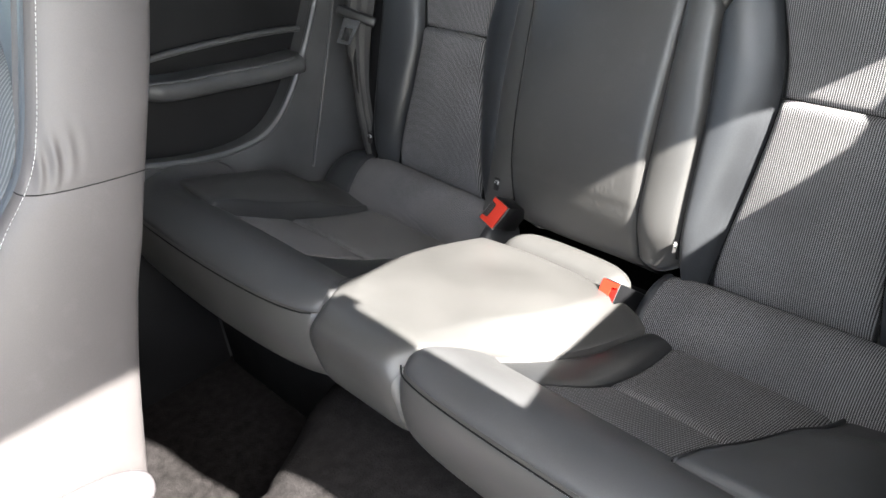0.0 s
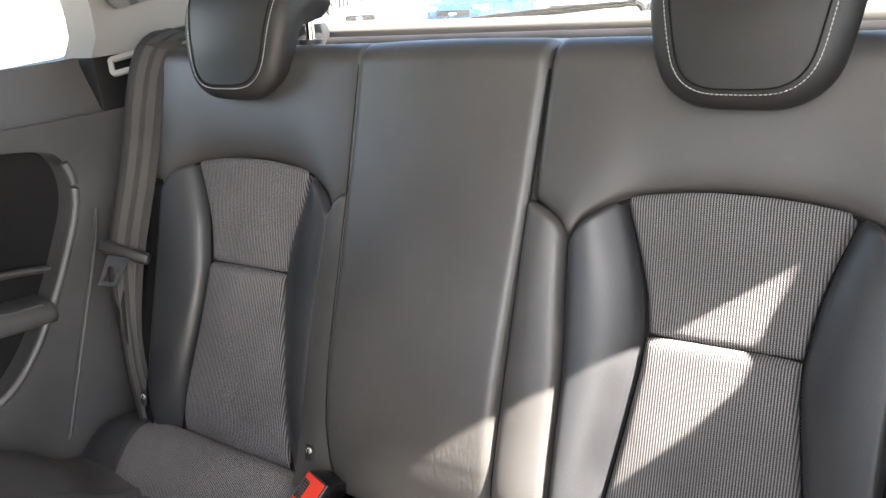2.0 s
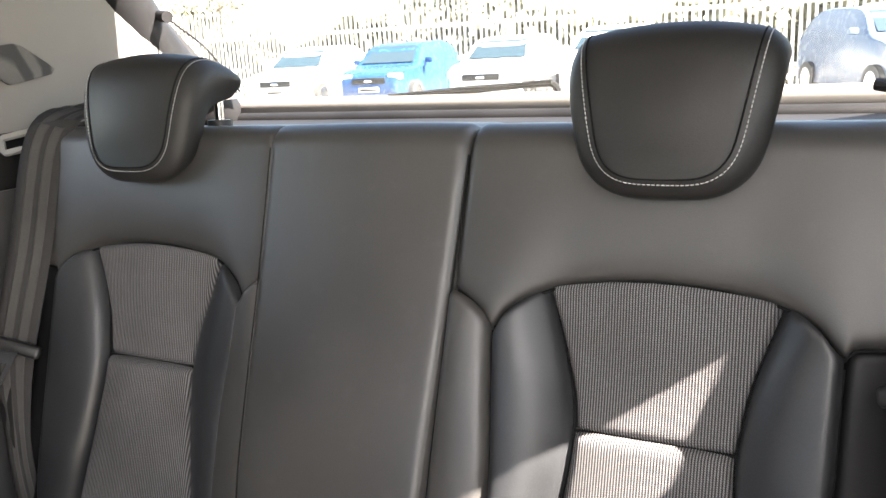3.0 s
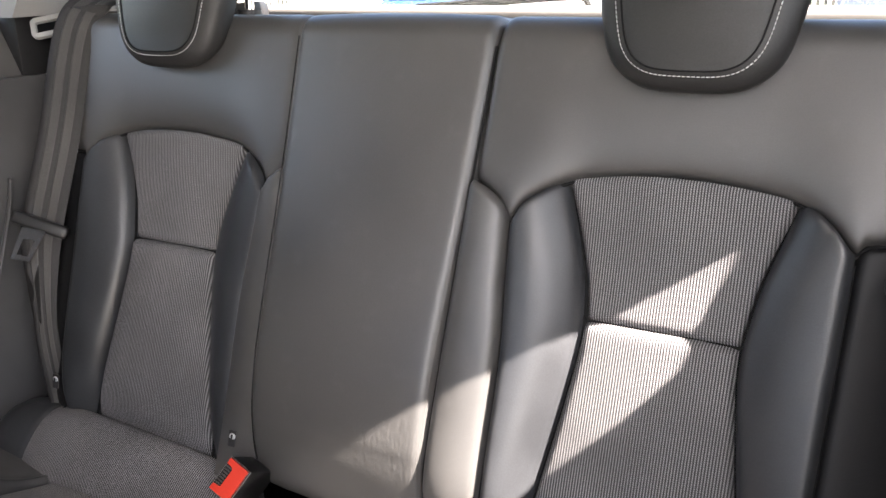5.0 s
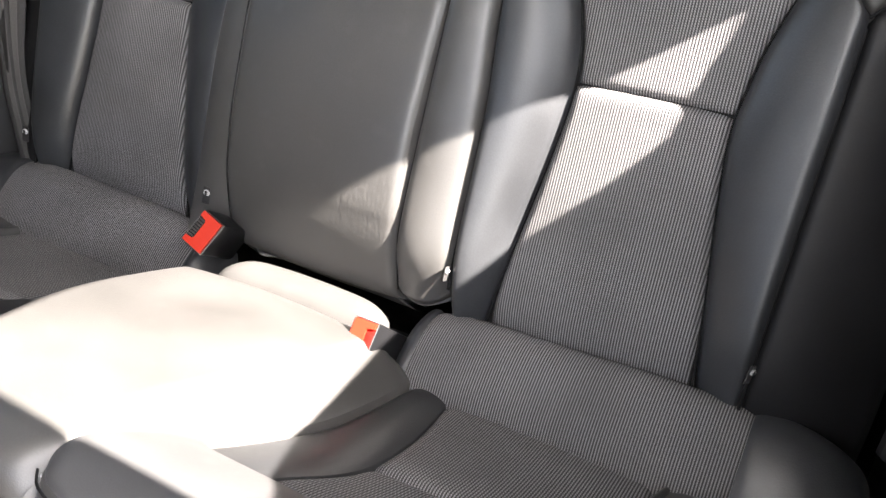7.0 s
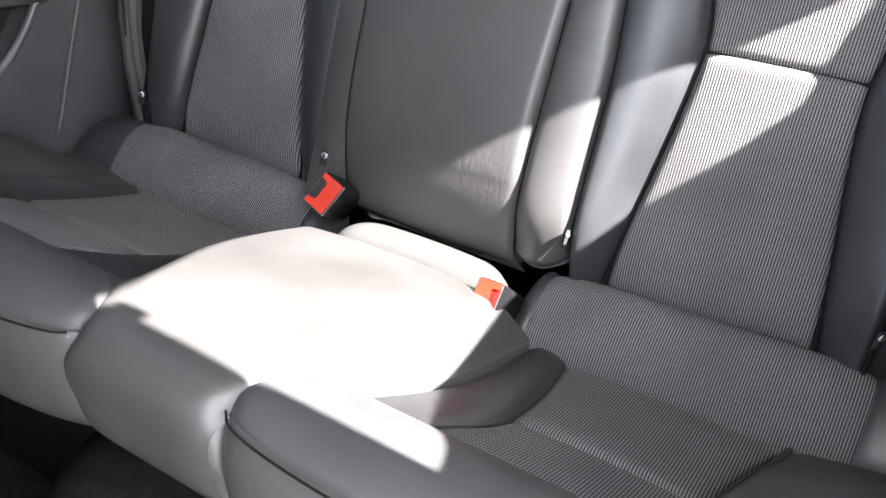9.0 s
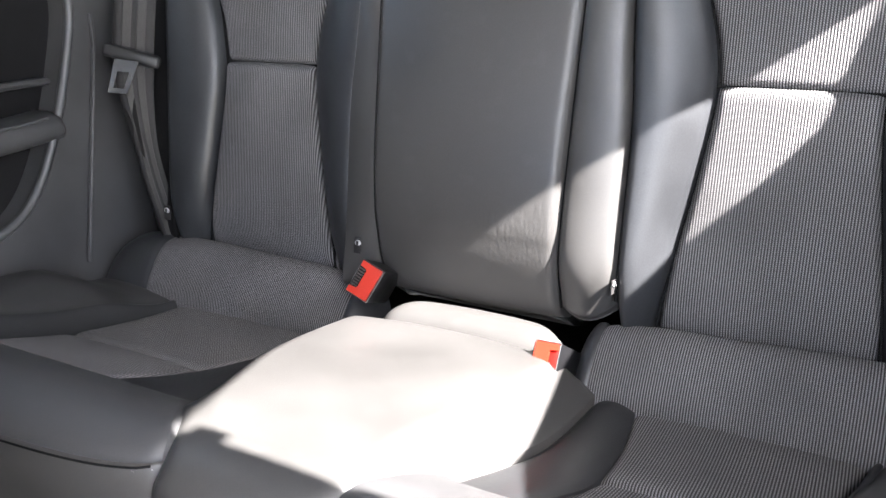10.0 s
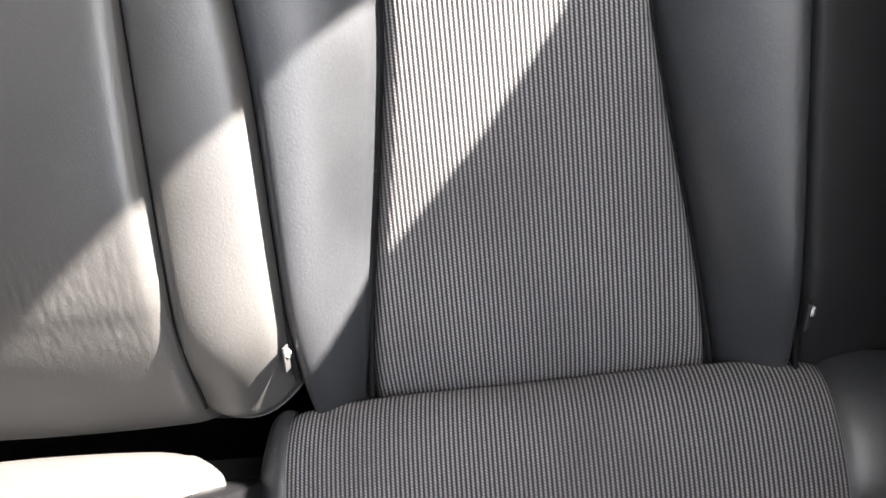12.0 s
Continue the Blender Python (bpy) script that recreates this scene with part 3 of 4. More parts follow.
# ---- headrests ----
def headrest():
    """A pad with a hooked top: a front cover that runs over the top, a cover round its sides and foot, and a back."""
    ob = thing("headrest", (0, 0.64, 0.785), "black leatherette rear headrest with grey stitching on a steel post", "headrest", "rear headrests")
    front = curve([(0.0, 0.552, 0.739), (0.0207, 0.552, 0.7395), (0.0338, 0.553, 0.742), (0.0442, 0.555, 0.748), (0.0517, 0.558, 0.758), (0.0564, 0.561, 0.772), (0.0611, 0.566, 0.7964), (0.0649, 0.572, 0.8175), (0.0681, 0.58, 0.8358), (0.07, 0.59, 0.847), (0.071, 0.605, 0.8525), (0.0705, 0.625, 0.852), (0.0686, 0.645, 0.846), (0.0658, 0.659, 0.8367), (0.063, 0.668, 0.8257), (0.0602, 0.671, 0.8147)], 90)
    back = curve([(0.0, 0.597, 0.731), (0.0226, 0.597, 0.731), (0.0376, 0.598, 0.733), (0.0517, 0.6, 0.739), (0.062, 0.602, 0.748), (0.0677, 0.604, 0.762), (0.0724, 0.607, 0.78), (0.0743, 0.612, 0.7928), (0.0743, 0.62, 0.7992), (0.0733, 0.631, 0.8019), (0.0724, 0.641, 0.8038), (0.0714, 0.649, 0.8047), (0.0705, 0.656, 0.8056), (0.0686, 0.662, 0.8065), (0.0649, 0.667, 0.8093), (0.0602, 0.671, 0.8147)], 90)
    m = len(front)
    middle = Vector((0, 0.60, 0.80))

    def cover(name, line, crown, groove):
        """Spans a line and its mirror image, bulging by crown."""
        n = 28
        verts, run = [], 0.0
        for i, p in enumerate(line):
            q, r = Vector(line[max(i - 1, 0)]), Vector(line[min(i + 1, m - 1)])
            run += (Vector(p) - q).length
            d = (r - q)
            d.x = 0
            nor = Vector((0, -d.z, d.y)).normalized() if d.length > 1e-5 else Vector((0, -1, 0))
            if nor.dot(Vector(p) - middle) < 0 and i < m * 0.6:
                nor = -nor
            grow = min(1.0, max(0.0, (p[2] - line[0][2]) / 0.055, (p[1] - 0.60) / 0.02 if crown > 0.005 else 0.0)) * min(1.0, (m - 1 - i) / 8)
            grow = math.sin(grow * math.pi / 2)
            for j in range(n + 1):
                e = math.sin((j / n - 0.5) * math.pi)
                dip = groove * math.exp(-(((1 - abs(e)) * p[0] / 0.003) ** 1.3))
                verts.append(Vector((e * p[0], p[1], p[2])) + nor * (crown * grow * (1 - e * e) - dip))
        faces = [(i * (n + 1) + j, i * (n + 1) + j + 1, (i + 1) * (n + 1) + j + 1, (i + 1) * (n + 1) + j) for i in range(m - 1) for j in range(n)]
        return raw(name, verts, faces, HEADVINYL, ob, sharp=80)

    def side(i, v, k):
        """A point of the cover round the sides: v from the front seam to the rear one."""
        p, q = Vector(front[i]), Vector(back[i])
        a, c = max(i - 1, 0), min(i + 1, m - 1)
        along = (Vector(front[c]) - Vector(front[a])).lerp(Vector(back[c]) - Vector(back[a]), v)
        if i == 0:
            along = Vector((1, 0, 0))
        nor = along.cross(q - p)
        nor = nor.normalized() if nor.length > 1e-9 else Vector((1, 0, 0))
        if nor.dot(p.lerp(q, 0.5) - middle) < 0:
            nor = -nor
        slim = min(1.0, (q - p).length / 0.030)
        w = p.lerp(q, v) + nor * (0.0155 * slim * math.sin(math.pi * v ** 0.85) - 0.0012 * math.exp(-((v / 0.05) ** 1.3)))
        return Vector((k * w.x, w.y, w.z))

    cover("front_cover", front, 0.0075, 0.0012)
    cover("back_cover", back, 0.004, 0.0)
    n = 22
    ring = [(i, -1) for i in range(m - 1, 0, -1)] + [(i, 1) for i in range(m)]
    verts = [side(i, j / n, k) for i, k in ring for j in range(n + 1)]
    faces = [(i * (n + 1) + j, i * (n + 1) + j + 1, (i + 1) * (n + 1) + j + 1, (i + 1) * (n + 1) + j) for i in range(len(ring) - 1) for j in range(n)]
    band = raw("side_cover", verts, faces, HEADVINYL, ob, sharp=80)
    lift = lambda p, d: p + (p - middle).normalized() * d
    seam = [lift(Vector((k * front[i][0], front[i][1], front[i][2])), -0.0006) for i, k in ring]
    tube("piping", evenly(seam, 0.003), 0.0008, SEAMSHADE, band)
    stitches([lift(side(i, 0.050, k), 0.0004) for i, k in ring], 0.0038, 0.00045, band)
    for x in (-0.058, 0.058):
        tube("post", [(x, 0.648, 0.74), (x, 0.650, 0.818)], 0.0055, CHROME, ob, "polished steel post", n=16)
        tube("collar", [(x, 0.648, 0.772), (x, 0.6485, 0.7815)], 0.0145, PLASTIC, ob, n=20)
    return ob


rest = headrest()
rest.location.x = 0.292
bpy.context.view_layer.update()
copy_thing(rest, pose(-0.296, 0.64, 0.785))


# ---- buckles, tags, belts ----
def buckle(at, turn, size, label, inside):
    ob = thing("seat_belt_buckle", at, label, "seat belt buckle", "seat belt buckles")
    m = Matrix.Translation(at) @ turn @ Matrix.Diagonal((size, size, 1.0, 1.0))
    box("housing", (-0.0165, -0.012, -0.075), (0.0165, 0.012, 0.0), BUCKLEBLACK, ob, bevel=0.003, m=m)
    u = [(-0.0150, -0.0098), (0.0150, -0.0098), (0.0150, 0.0104), (0.0100, 0.0104), (0.0094, 0.0044), (0.0080, 0.0030), (-0.0080, 0.0030), (-0.0094, 0.0044), (-0.0100, 0.0104), (-0.0150, 0.0104)]
    button = slab("button", u, [], lambda a, b, q: m @ Vector((a, b, 0.0028 - 0.007 * q)), RED, ob, "red release button with a notch")
    box("slot", (-0.010, 0.0030, -0.006), (0.010, 0.0106, 0.0006), inside, button, bevel=0.0006, m=m)
    if inside is SEAMSHADE:
        for i in range(7):
            box("rib", (-0.0086 + i * 0.0026, 0.0042, 0.0), (-0.0074 + i * 0.0026, 0.0100, 0.0018), STRIPE, button, bevel=0.0003, seg=1, m=m)
    rim = [(-0.0160, -0.0112), (0.0160, -0.0112), (0.0160, 0.0112), (-0.0160, 0.0112)]
    tube("bezel", [m @ Vector((p, q, 0.0006)) for p, q in rim], 0.0005, SATIN, ob, "thin bright rim", closed=True)
    return ob


def facing(normal, across):
    z = Vector(normal).normalized()
    x = (Vector(across) - z * Vector(across).dot(z)).normalized()
    return Matrix((x, z.cross(x), z)).transposed().to_4x4()


buckle((-0.100, 0.405, 0.330), facing((0.25, -0.80, 0.52), (0.40, 0.32, 0.82)), 1.2, "black buckle with red release button beside the centre seat", SEAMSHADE)
buckle((0.113, 0.372, 0.303), facing((-0.03, -0.75, 0.66), (0.0, -0.66, -0.75)), 1.12, "sunlit black buckle with red release button", SHADEDRED)


def anchor_tag(x, turn, out, size, z=0.337):
    p = on_pad(x, z, out)
    ob = thing("anchor_tag", p, "small white child seat anchor tag on black loop", "tag", "child seat anchor tags")
    m = Matrix.Translation(p) @ pose(0, 0, 0, -12, 0, turn - 75) @ pose(0, 0, 0, 90, 0, 90) @ Matrix.Scale(size, 4)
    bm = bmesh.new()
    bmesh.ops.create_cone(bm, cap_ends=True, segments=24, radius1=0.0036, radius2=0.0030, depth=0.0016)
    bm.transform(m)
    part("disc", bm, WHITEPLASTIC, ob, "white printed disc")
    box("mark", (-0.0014, -0.0026, 0.0008), (0.0010, 0.0030, 0.0016), PLASTIC, ob, bevel=0.0003, m=m)
    box("loop", (-0.0045, -0.014, -0.003), (0.0035, 0.006, -0.0012), BELT, ob, bevel=0.0005, m=m)


for x, turn, out, size in ((-0.427, 0, 0.0285, 1.0), (-0.135, 0, 0.0325, 1.0), (0.1535, 62, 0.0275, 0.72), (0.4275, 40, 0.0275, 0.80)):
    anchor_tag(x, turn, out, size)


def seat_belt(k, shift, drop):
    ob = thing("seat_belt", (k * 0.46, 0.56, 0.5), "grey black seat belt hanging with its chromed tongue", "seat belt", "rear seat belts")
    line = curve([(-0.445, 0.66, 0.80), (-0.458, 0.612, 0.790), (-0.463, 0.580, 0.755), (-0.458, 0.535, 0.64), (-0.460, 0.492, 0.53), (-0.454, 0.470, 0.46), (-0.440, 0.452, 0.40), (-0.432, 0.448, 0.34), (-0.43, 0.452, 0.27)], 48)
    w, strap = 0.0235, None
    for name, lo, hi, off, mat in (("strap", -1, 1, 0, BELT), ("stripe", -0.58, -0.14, 0.0006, STRIPE), ("stripe", 0.14, 0.58, 0.0006, STRIPE)):
        def f(a, t, lo=lo, hi=hi, off=off):
            i = min(int(t * (len(line) - 1)), len(line) - 2)
            p, q = Vector(line[i]), Vector(line[i + 1])
            p = p.lerp(q, t * (len(line) - 1) - i)
            d = (q - Vector(line[i])).normalized()
            side = Vector((0.75, 0.66, 0)).normalized()
            side = (side - d * side.dot(d)).normalized()
            s = lo + (hi - lo) * a
            low = min(1.0, max(0.0, (0.52 - p.z) / 0.10))
            p = p + side * (w * (1 - 0.45 * low) * s) + Vector((-0.012, 0.016, 0)) * low * (1 if k < 0 else 4) + side.cross(d) * (-off)
            return Vector((-k * p.x + shift, p.y - 0.2 * shift, p.z))
        made = sheet(name, f, 6, 60, mat, ob if name == "strap" else strap, depth=(0, 0.0016, 0))
        strap = made if name == "strap" else strap
    sg = -k
    m = Matrix.Translation(drop) @ pose(0, 0, 0, 72, 0, sg * 38) @ pose(0, 0, 0, 0, 0, -14 * sg)
    grip = box("tongue_grip", (-0.034, -0.008, -0.006), (0.034, 0.008, 0.007), PLASTIC, ob, "black moulded tongue grip", 0.005, 3, m @ pose(0, 0, 0, 0, 0, -9 * sg))
    slab("tongue_plate", [(-0.011, -0.046), (0.011, -0.046), (0.014, -0.006), (-0.014, -0.006)], [[(-0.006, -0.040), (0.006, -0.040), (0.007, -0.020), (-0.007, -0.020)]], lambda a, b, q: m @ Vector((a - 0.004 * sg + 0.22 * sg * (b + 0.006), b, 0.006 + 0.0022 * q)), CHROME, grip, "steel tongue plate")
    frame_ring = [(-0.030, -0.009), (-0.028, -0.012), (-0.024, -0.014), (0.024, -0.014), (0.028, -0.012), (0.030, -0.009), (0.030, 0.009), (0.028, 0.012), (0.024, 0.014), (-0.024, 0.014), (-0.028, 0.012), (-0.030, 0.009)]
    slot = [(-0.024, -0.0075), (0.024, -0.0075), (0.024, 0.0075), (-0.024, 0.0075)]
    gm = Matrix.Translation((-sg * 0.511 + shift * 0.6, 0.592, 0.764)) @ pose(0, 0, 0, 60, 0, sg * 32) @ pose(0, 0, 0, 0, 0, sg * 12)
    slab("guide", frame_ring, [slot], lambda a, b, q: gm @ Vector((a, b, 0.002 - 0.006 * q)), GUIDEGREY, ob, "pale grey slotted belt guide")
    tube("guide_arm", [(-sg * 0.495, 0.60, 0.772), (-sg * 0.485, 0.632, 0.795), (-sg * 0.44, 0.652, 0.803)], 0.005, PLASTIC, ob)


seat_belt(-1, 0.0, (-0.455, 0.487, 0.533))
seat_belt(1, 0.065, (0.482, 0.487, 0.612))


# ---- car shell ----
WALL = [(-1.0, -0.15), (1.12, -0.15), (1.12, 0.76), (0.84, 1.02), (0.70, 1.16), (-0.55, 1.16), (-0.80, 1.02), (-1.0, 0.80)]
QUARTER = [(0.103, 0.756), (0.45, 0.768), (0.505, 0.773), (0.522, 0.781), (0.531, 0.797), (0.545, 0.811), (0.556, 0.836), (0.5605, 0.850), (0.549, 0.866), (0.534, 0.886), (0.492, 0.919), (0.462, 0.950), (0.41, 0.995), (0.34, 1.030), (0.25, 1.044), (0.106, 1.046)]
DOOR = [(-0.90, 0.02), (-0.06, 0.02), (-0.02, 0.30), (0.012, 0.75), (0.007, 0.81), (-0.024, 0.95), (-0.03, 1.03), (-0.05, 1.095), (-0.50, 1.095), (-0.72, 0.98), (-0.90, 0.80)]
FRONTGLASS = [(-0.88, 0.76), (-0.01, 0.76), (0.005, 1.02), (-0.02, 1.055), (-0.50, 1.055), (-0.72, 0.98)]
RAISED = set(QUARTER) | {p for p in DOOR if p[1] > 0.7}
near_wall = slab("wall_near", WALL, [QUARTER, DOOR], lambda a, b, k: (0.60 + 0.045 * k, a, b + (0.045 * k if (a, b) in RAISED else 0)), PLASTIC)
tagged(near_wall, "car side with open door aperture and quarter window", "car body", kind="structure")
QUARTER_FAR = [(a + 0.075 * min(1.0, max(0.0, (a - 0.40) / 0.10)), b) for a, b in QUARTER]
far_wall = slab("wall_far", WALL, [QUARTER_FAR, FRONTGLASS], lambda a, b, k: (-0.60 - 0.045 * k, a, b), PLASTIC)
tagged(far_wall, "car side with quarter window and door glass", "car body", kind="structure")
for side, ring, nm in ((1, QUARTER, "window_1"), (-1, QUARTER_FAR, "window_2"), (-1, FRONTGLASS, "window_3")):
    g = slab(nm, ring, [], lambda a, b, k: (side * (0.62 + 0.004 * k), a, b), GLASS)
    g.visible_shadow = False
    tagged(g, "clear side window glass pane", "window", kind="structure")
roof = slab("ceiling", [(-0.60, -0.78), (0.60, -0.78), (0.60, 0.72), (-0.60, 0.72)], [], lambda a, b, k: (a, b, 1.075 + 0.03 * k + 0.025 * math.cos(a * 2.2)), HEADLINER)
tagged(roof, "light grey cloth headliner", "ceiling", kind="structure")
FLOORCARPET = material("worn_floor_carpet", (0.0115, 0.0104, 0.0102), 0.95, spec=0.03, grain=420, bump=0.8, depth=0.002, vary=0.40, blotch=65.0)
floor = slab("floor", [(-0.60, -1.0), (0.60, -1.0), (0.60, 1.12), (-0.60, 1.12)], [], lambda a, b, k: (a, b, -0.03 * k), FLOORCARPET)
tagged(floor, "charcoal carpeted car floor", "floor", kind="structure")


tunnel_half = smooth_in([(-1.0, 0.10), (-0.12, 0.105), (-0.035, 0.115), (0.04, 0.165), (0.10, 0.215), (0.15, 0.24)])


def tunnel(a, t):
    y = -1.0 + 1.15 * t
    q = 2 * a - 1
    sag = 0.004 * noise.noise((q * 2.2, y * 7.0, 1.0))
    return Vector((q * tunnel_half(y), y, 0.002 + (0.140 + 0.042 * min(1, max(0, (y + 0.30) / 0.25)) + sag) * (1 - abs(q) ** 5) ** 0.7))


tagged(sheet("floor_tunnel", tunnel, 64, 70, CARPET, None, depth=(0, 0, -0.001)), "charcoal carpeted transmission hump", "floor", kind="structure")
dash = box("dashboard", (-0.60, -1.05, 0.0), (0.60, -0.85, 0.72), PLASTIC, bevel=0.04)
tagged(dash, "black moulded dashboard under the windscreen", "dashboard")
head = box("windscreen_header", (-0.60, -0.88, 1.02), (0.60, -0.76, 1.09), HEADLINER, bevel=0.01)
tagged(head, "light windscreen header trim", "trim", kind="structure")

# unseen block added to cast the small notch in the bench's sun patch
notch_block = box("notch_blocker", (0.592, 0.055, 1.004), (0.606, 0.1165, 1.026), PLASTIC, bevel=0.003)
tagged(notch_block, "unseen black block on the door pillar that notches the sun patch", "belt adjuster")

# parcel shelf, tailgate and rear window
shelf = box("parcel_shelf", (-0.50, 0.690, 0.735), (0.50, 0.98, 0.748), TRIMSHADE, bevel=0.005)
tagged(shelf, "dark grey parcel shelf behind the backrest", "parcel shelf")
hatch = thing("tailgate", (0, 1.05, 0.3), "tailgate with rear window and black inner trim", "tailgate")
box("sill", (-0.58, 0.985, 0.60), (0.58, 1.10, 0.757), TRIMSHADE, hatch, bevel=0.012, seg=5)
# pale colour here paints the sun and sky light on the sill's top
box("sunlit_ledge", (-0.57, 1.012, 0.745), (0.57, 1.105, 0.775), BEIGE, hatch, bevel=0.010, seg=4)
box("lower_panel", (-0.60, 1.02, 0.0), (0.60, 1.12, 0.62), TRIMSHADE, hatch, bevel=0.02)
for k in (-1, 1):
    tube("window_pillar", curve([(k * 0.552, 0.99, 0.75), (k * 0.550, 0.90, 0.82), (k * 0.545, 0.825, 0.90), (k * 0.530, 0.765, 0.98), (k * 0.51, 0.70, 1.10)], 30), 0.050, TRIMSHADE, hatch, n=18)
tube("header", [(-0.54, 0.72, 1.095), (0.54, 0.72, 1.095)], 0.04, TRIMSHADE, hatch, n=14)
tube("knob", [(-0.495, 0.835, 0.915), (-0.468, 0.822, 0.912)], 0.0085, TRIMSHADE, hatch, n=16)
tube("cord", curve([(-0.475, 0.826, 0.912), (-0.455, 0.832, 0.895), (-0.425, 0.85, 0.862), (-0.40, 0.88, 0.80)], 16), 0.0016, TRIMSHADE, hatch)
pane = slab("window_pane", [(-0.53, 0.0), (0.53, 0.0), (0.49, 0.44), (-0.49, 0.44)], [], lambda a, b, k: (a, 1.06 - b * 0.80 + 0.004 * k, 0.752 + b * 0.75 + 0.004 * k), GLASS, hatch)
pane.visible_shadow = False
tube("wiper_arm", curve([(0.03, 1.09, 0.760), (0.02, 1.088, 0.784), (-0.01, 1.085, 0.786), (-0.11, 1.085, 0.780), (-0.26, 1.085, 0.772)], 30), 0.005, TRIMSHADE, hatch, "black rear wiper")
tube("wiper_blade", [(0.02, 1.075, 0.790), (-0.12, 1.075, 0.784), (-0.26, 1.075, 0.775)], 0.003, TRIMSHADE, hatch)
tube("gas_strut", [(0.50, 0.93, 0.80), (0.468, 0.77, 0.97), (0.45, 0.70, 1.06)], 0.004, TRIMSHADE, hatch)

# side trims
for k in (-1, 1):
    trim = thing("quarter_panel", (k * 0.57, 0.3, 0.3), "black moulded rear side panel with armrest and pocket", "side panel", "rear side panels")
    low = [(0.465, 0.664), (0.486, 0.652), (0.497, 0.625), (0.495, 0.590), (0.478, 0.548), (0.436, 0.473), (0.387, 0.405), (0.338, 0.368), (0.278, 0.360), (0.214, 0.368), (0.114, 0.396), (0.03, 0.435)]
    edge = curve([(0.03, 0.655), (0.11, 0.652), (0.189, 0.657), (0.27, 0.667), (0.336, 0.673), (0.41, 0.673)] + low, 70, True)
    slab("panel", [(-0.0, 0.0), (0.60, 0.0), (0.66, 0.30), (0.66, 0.700), (0.02, 0.700)], [edge], lambda a, b, q: (k * (0.552 + 0.045 * q), a, b), GREYPLASTIC, trim)
    slab("recess", [(0.02, 0.30), (0.56, 0.30), (0.56, 0.70), (0.02, 0.70)], [], lambda a, b, q: (k * (0.590 + 0.008 * q), a, b), TRIMSHADE, trim)
    rim = curve([(0.490, 0.645)] + low[2:], 60)
    tube("bezel", [(k * 0.552, a, b) for a, b in rim], 0.0058, SATIN, trim, "satin grey bezel", n=12)
    arm = curve([(0.140, 0.502), (0.21, 0.485), (0.28, 0.475), (0.36, 0.463), (0.44, 0.456)], 30)

    def armrest(a, t, k=k, arm=arm):
        y = 0.146 + 0.284 * t
        z = lerp_in(arm, y)
        q = a * math.pi
        fade = max(0.0, 1 - max(0.0, 1 - t / 0.16) ** 2.2) ** 0.5
        high = 0.003 + 0.0155 * fade
        return Vector((k * (0.592 - (0.010 + 0.042 * fade) * max(0, math.sin(q)) ** 0.4), y, z + high * math.cos(q)))
    sheet("armrest", armrest, 24, 48, GREYPLASTIC, trim, "dark grey armrest", (k * 0.01, 0, 0))
    # added thin tube that draws the highlight along the armrest's upper edge
    tube("armrest_highlight", [(k * 0.5465, y, lerp_in(arm, y) + 0.0145) for y in np.linspace(0.162, 0.415, 24)], 0.0020, SATIN, trim)
    tube("armrest_lip", curve([(k * 0.582, 0.12, 0.533), (k * 0.582, 0.17, 0.534), (k * 0.582, 0.26, 0.530), (k * 0.582, 0.39, 0.516), (k * 0.582, 0.455, 0.505)], 30), 0.0065, GREYPLASTIC, trim, flat=0.8)
    tube("trim_seam", curve([(k * 0.548, 0.409, 0.275), (k * 0.548, 0.45, 0.38), (k * 0.548, 0.505, 0.52), (k * 0.549, 0.520, 0.575)], 24), 0.0032, GREYPLASTIC, trim)
    slab("sill", [(0.0, 0.692), (0.56, 0.692), (0.545, 0.762), (0.0, 0.750)] if k > 0 else [(0.0, 0.690), (0.74, 0.690), (0.74, 0.775), (0.0, 0.760)], [], lambda a, b, q: (k * (0.545 + 0.50 * (b - 0.665) + 0.012 * q), a, b - (0.012 if k > 0 else 0)), SILLTRIM, trim, "mid grey window sill trim")
    box("carpet_kick", (min(k * 0.546, k * 0.556), -0.03, 0.0), (max(k * 0.546, k * 0.556), 0.16, 0.335), TRIMSHADE, trim, bevel=0.002)
    if k < 0:
        box("filler", (-0.596, 0.57, 0.60), (-0.560, 0.72, 0.784), TRIMSHADE, trim, bevel=0.004)
    cp = thing("pillar_trim", (k * 0.56, 0.7, 0.85), "light grey rear pillar trim with speaker grille", "pillar trim", "rear pillar trims")
    foot = [(0.547, 0.774), (0.98, 0.785)] if k < 0 else [(0.60, 0.785), (0.98, 0.785)]
    fore = [(0.550, 0.885), (0.560, 0.835), (0.560, 0.800)] if k < 0 else [(0.552, 0.885), (0.585, 0.83)]
    slab("cover", foot + [(0.86, 0.86), (0.785, 0.95), (0.72, 1.09), (0.36, 1.09), (0.47, 0.965)] + fore, [], lambda a, b, q: (k * (0.530 + 0.06 * q - 0.10 * max(0, b - 0.86) - 0.12 * max(0, a - 0.60) * (1 - q)), a, b), BEIGE, cp)
    grille = [(0.560, 0.868), (0.566, 0.876), (0.578, 0.880), (0.603, 0.883), (0.614, 0.880), (0.648, 0.856), (0.655, 0.849), (0.650, 0.843), (0.604, 0.834), (0.592, 0.833), (0.584, 0.838), (0.566, 0.859)]
    slab("grille", grille, [], lambda a, b, q: (k * (0.5225 - 0.0035 * q - 0.10 * max(0, b - 0.86) - 0.12 * max(0, a - 0.60)), a, b), GRILLE, cp)

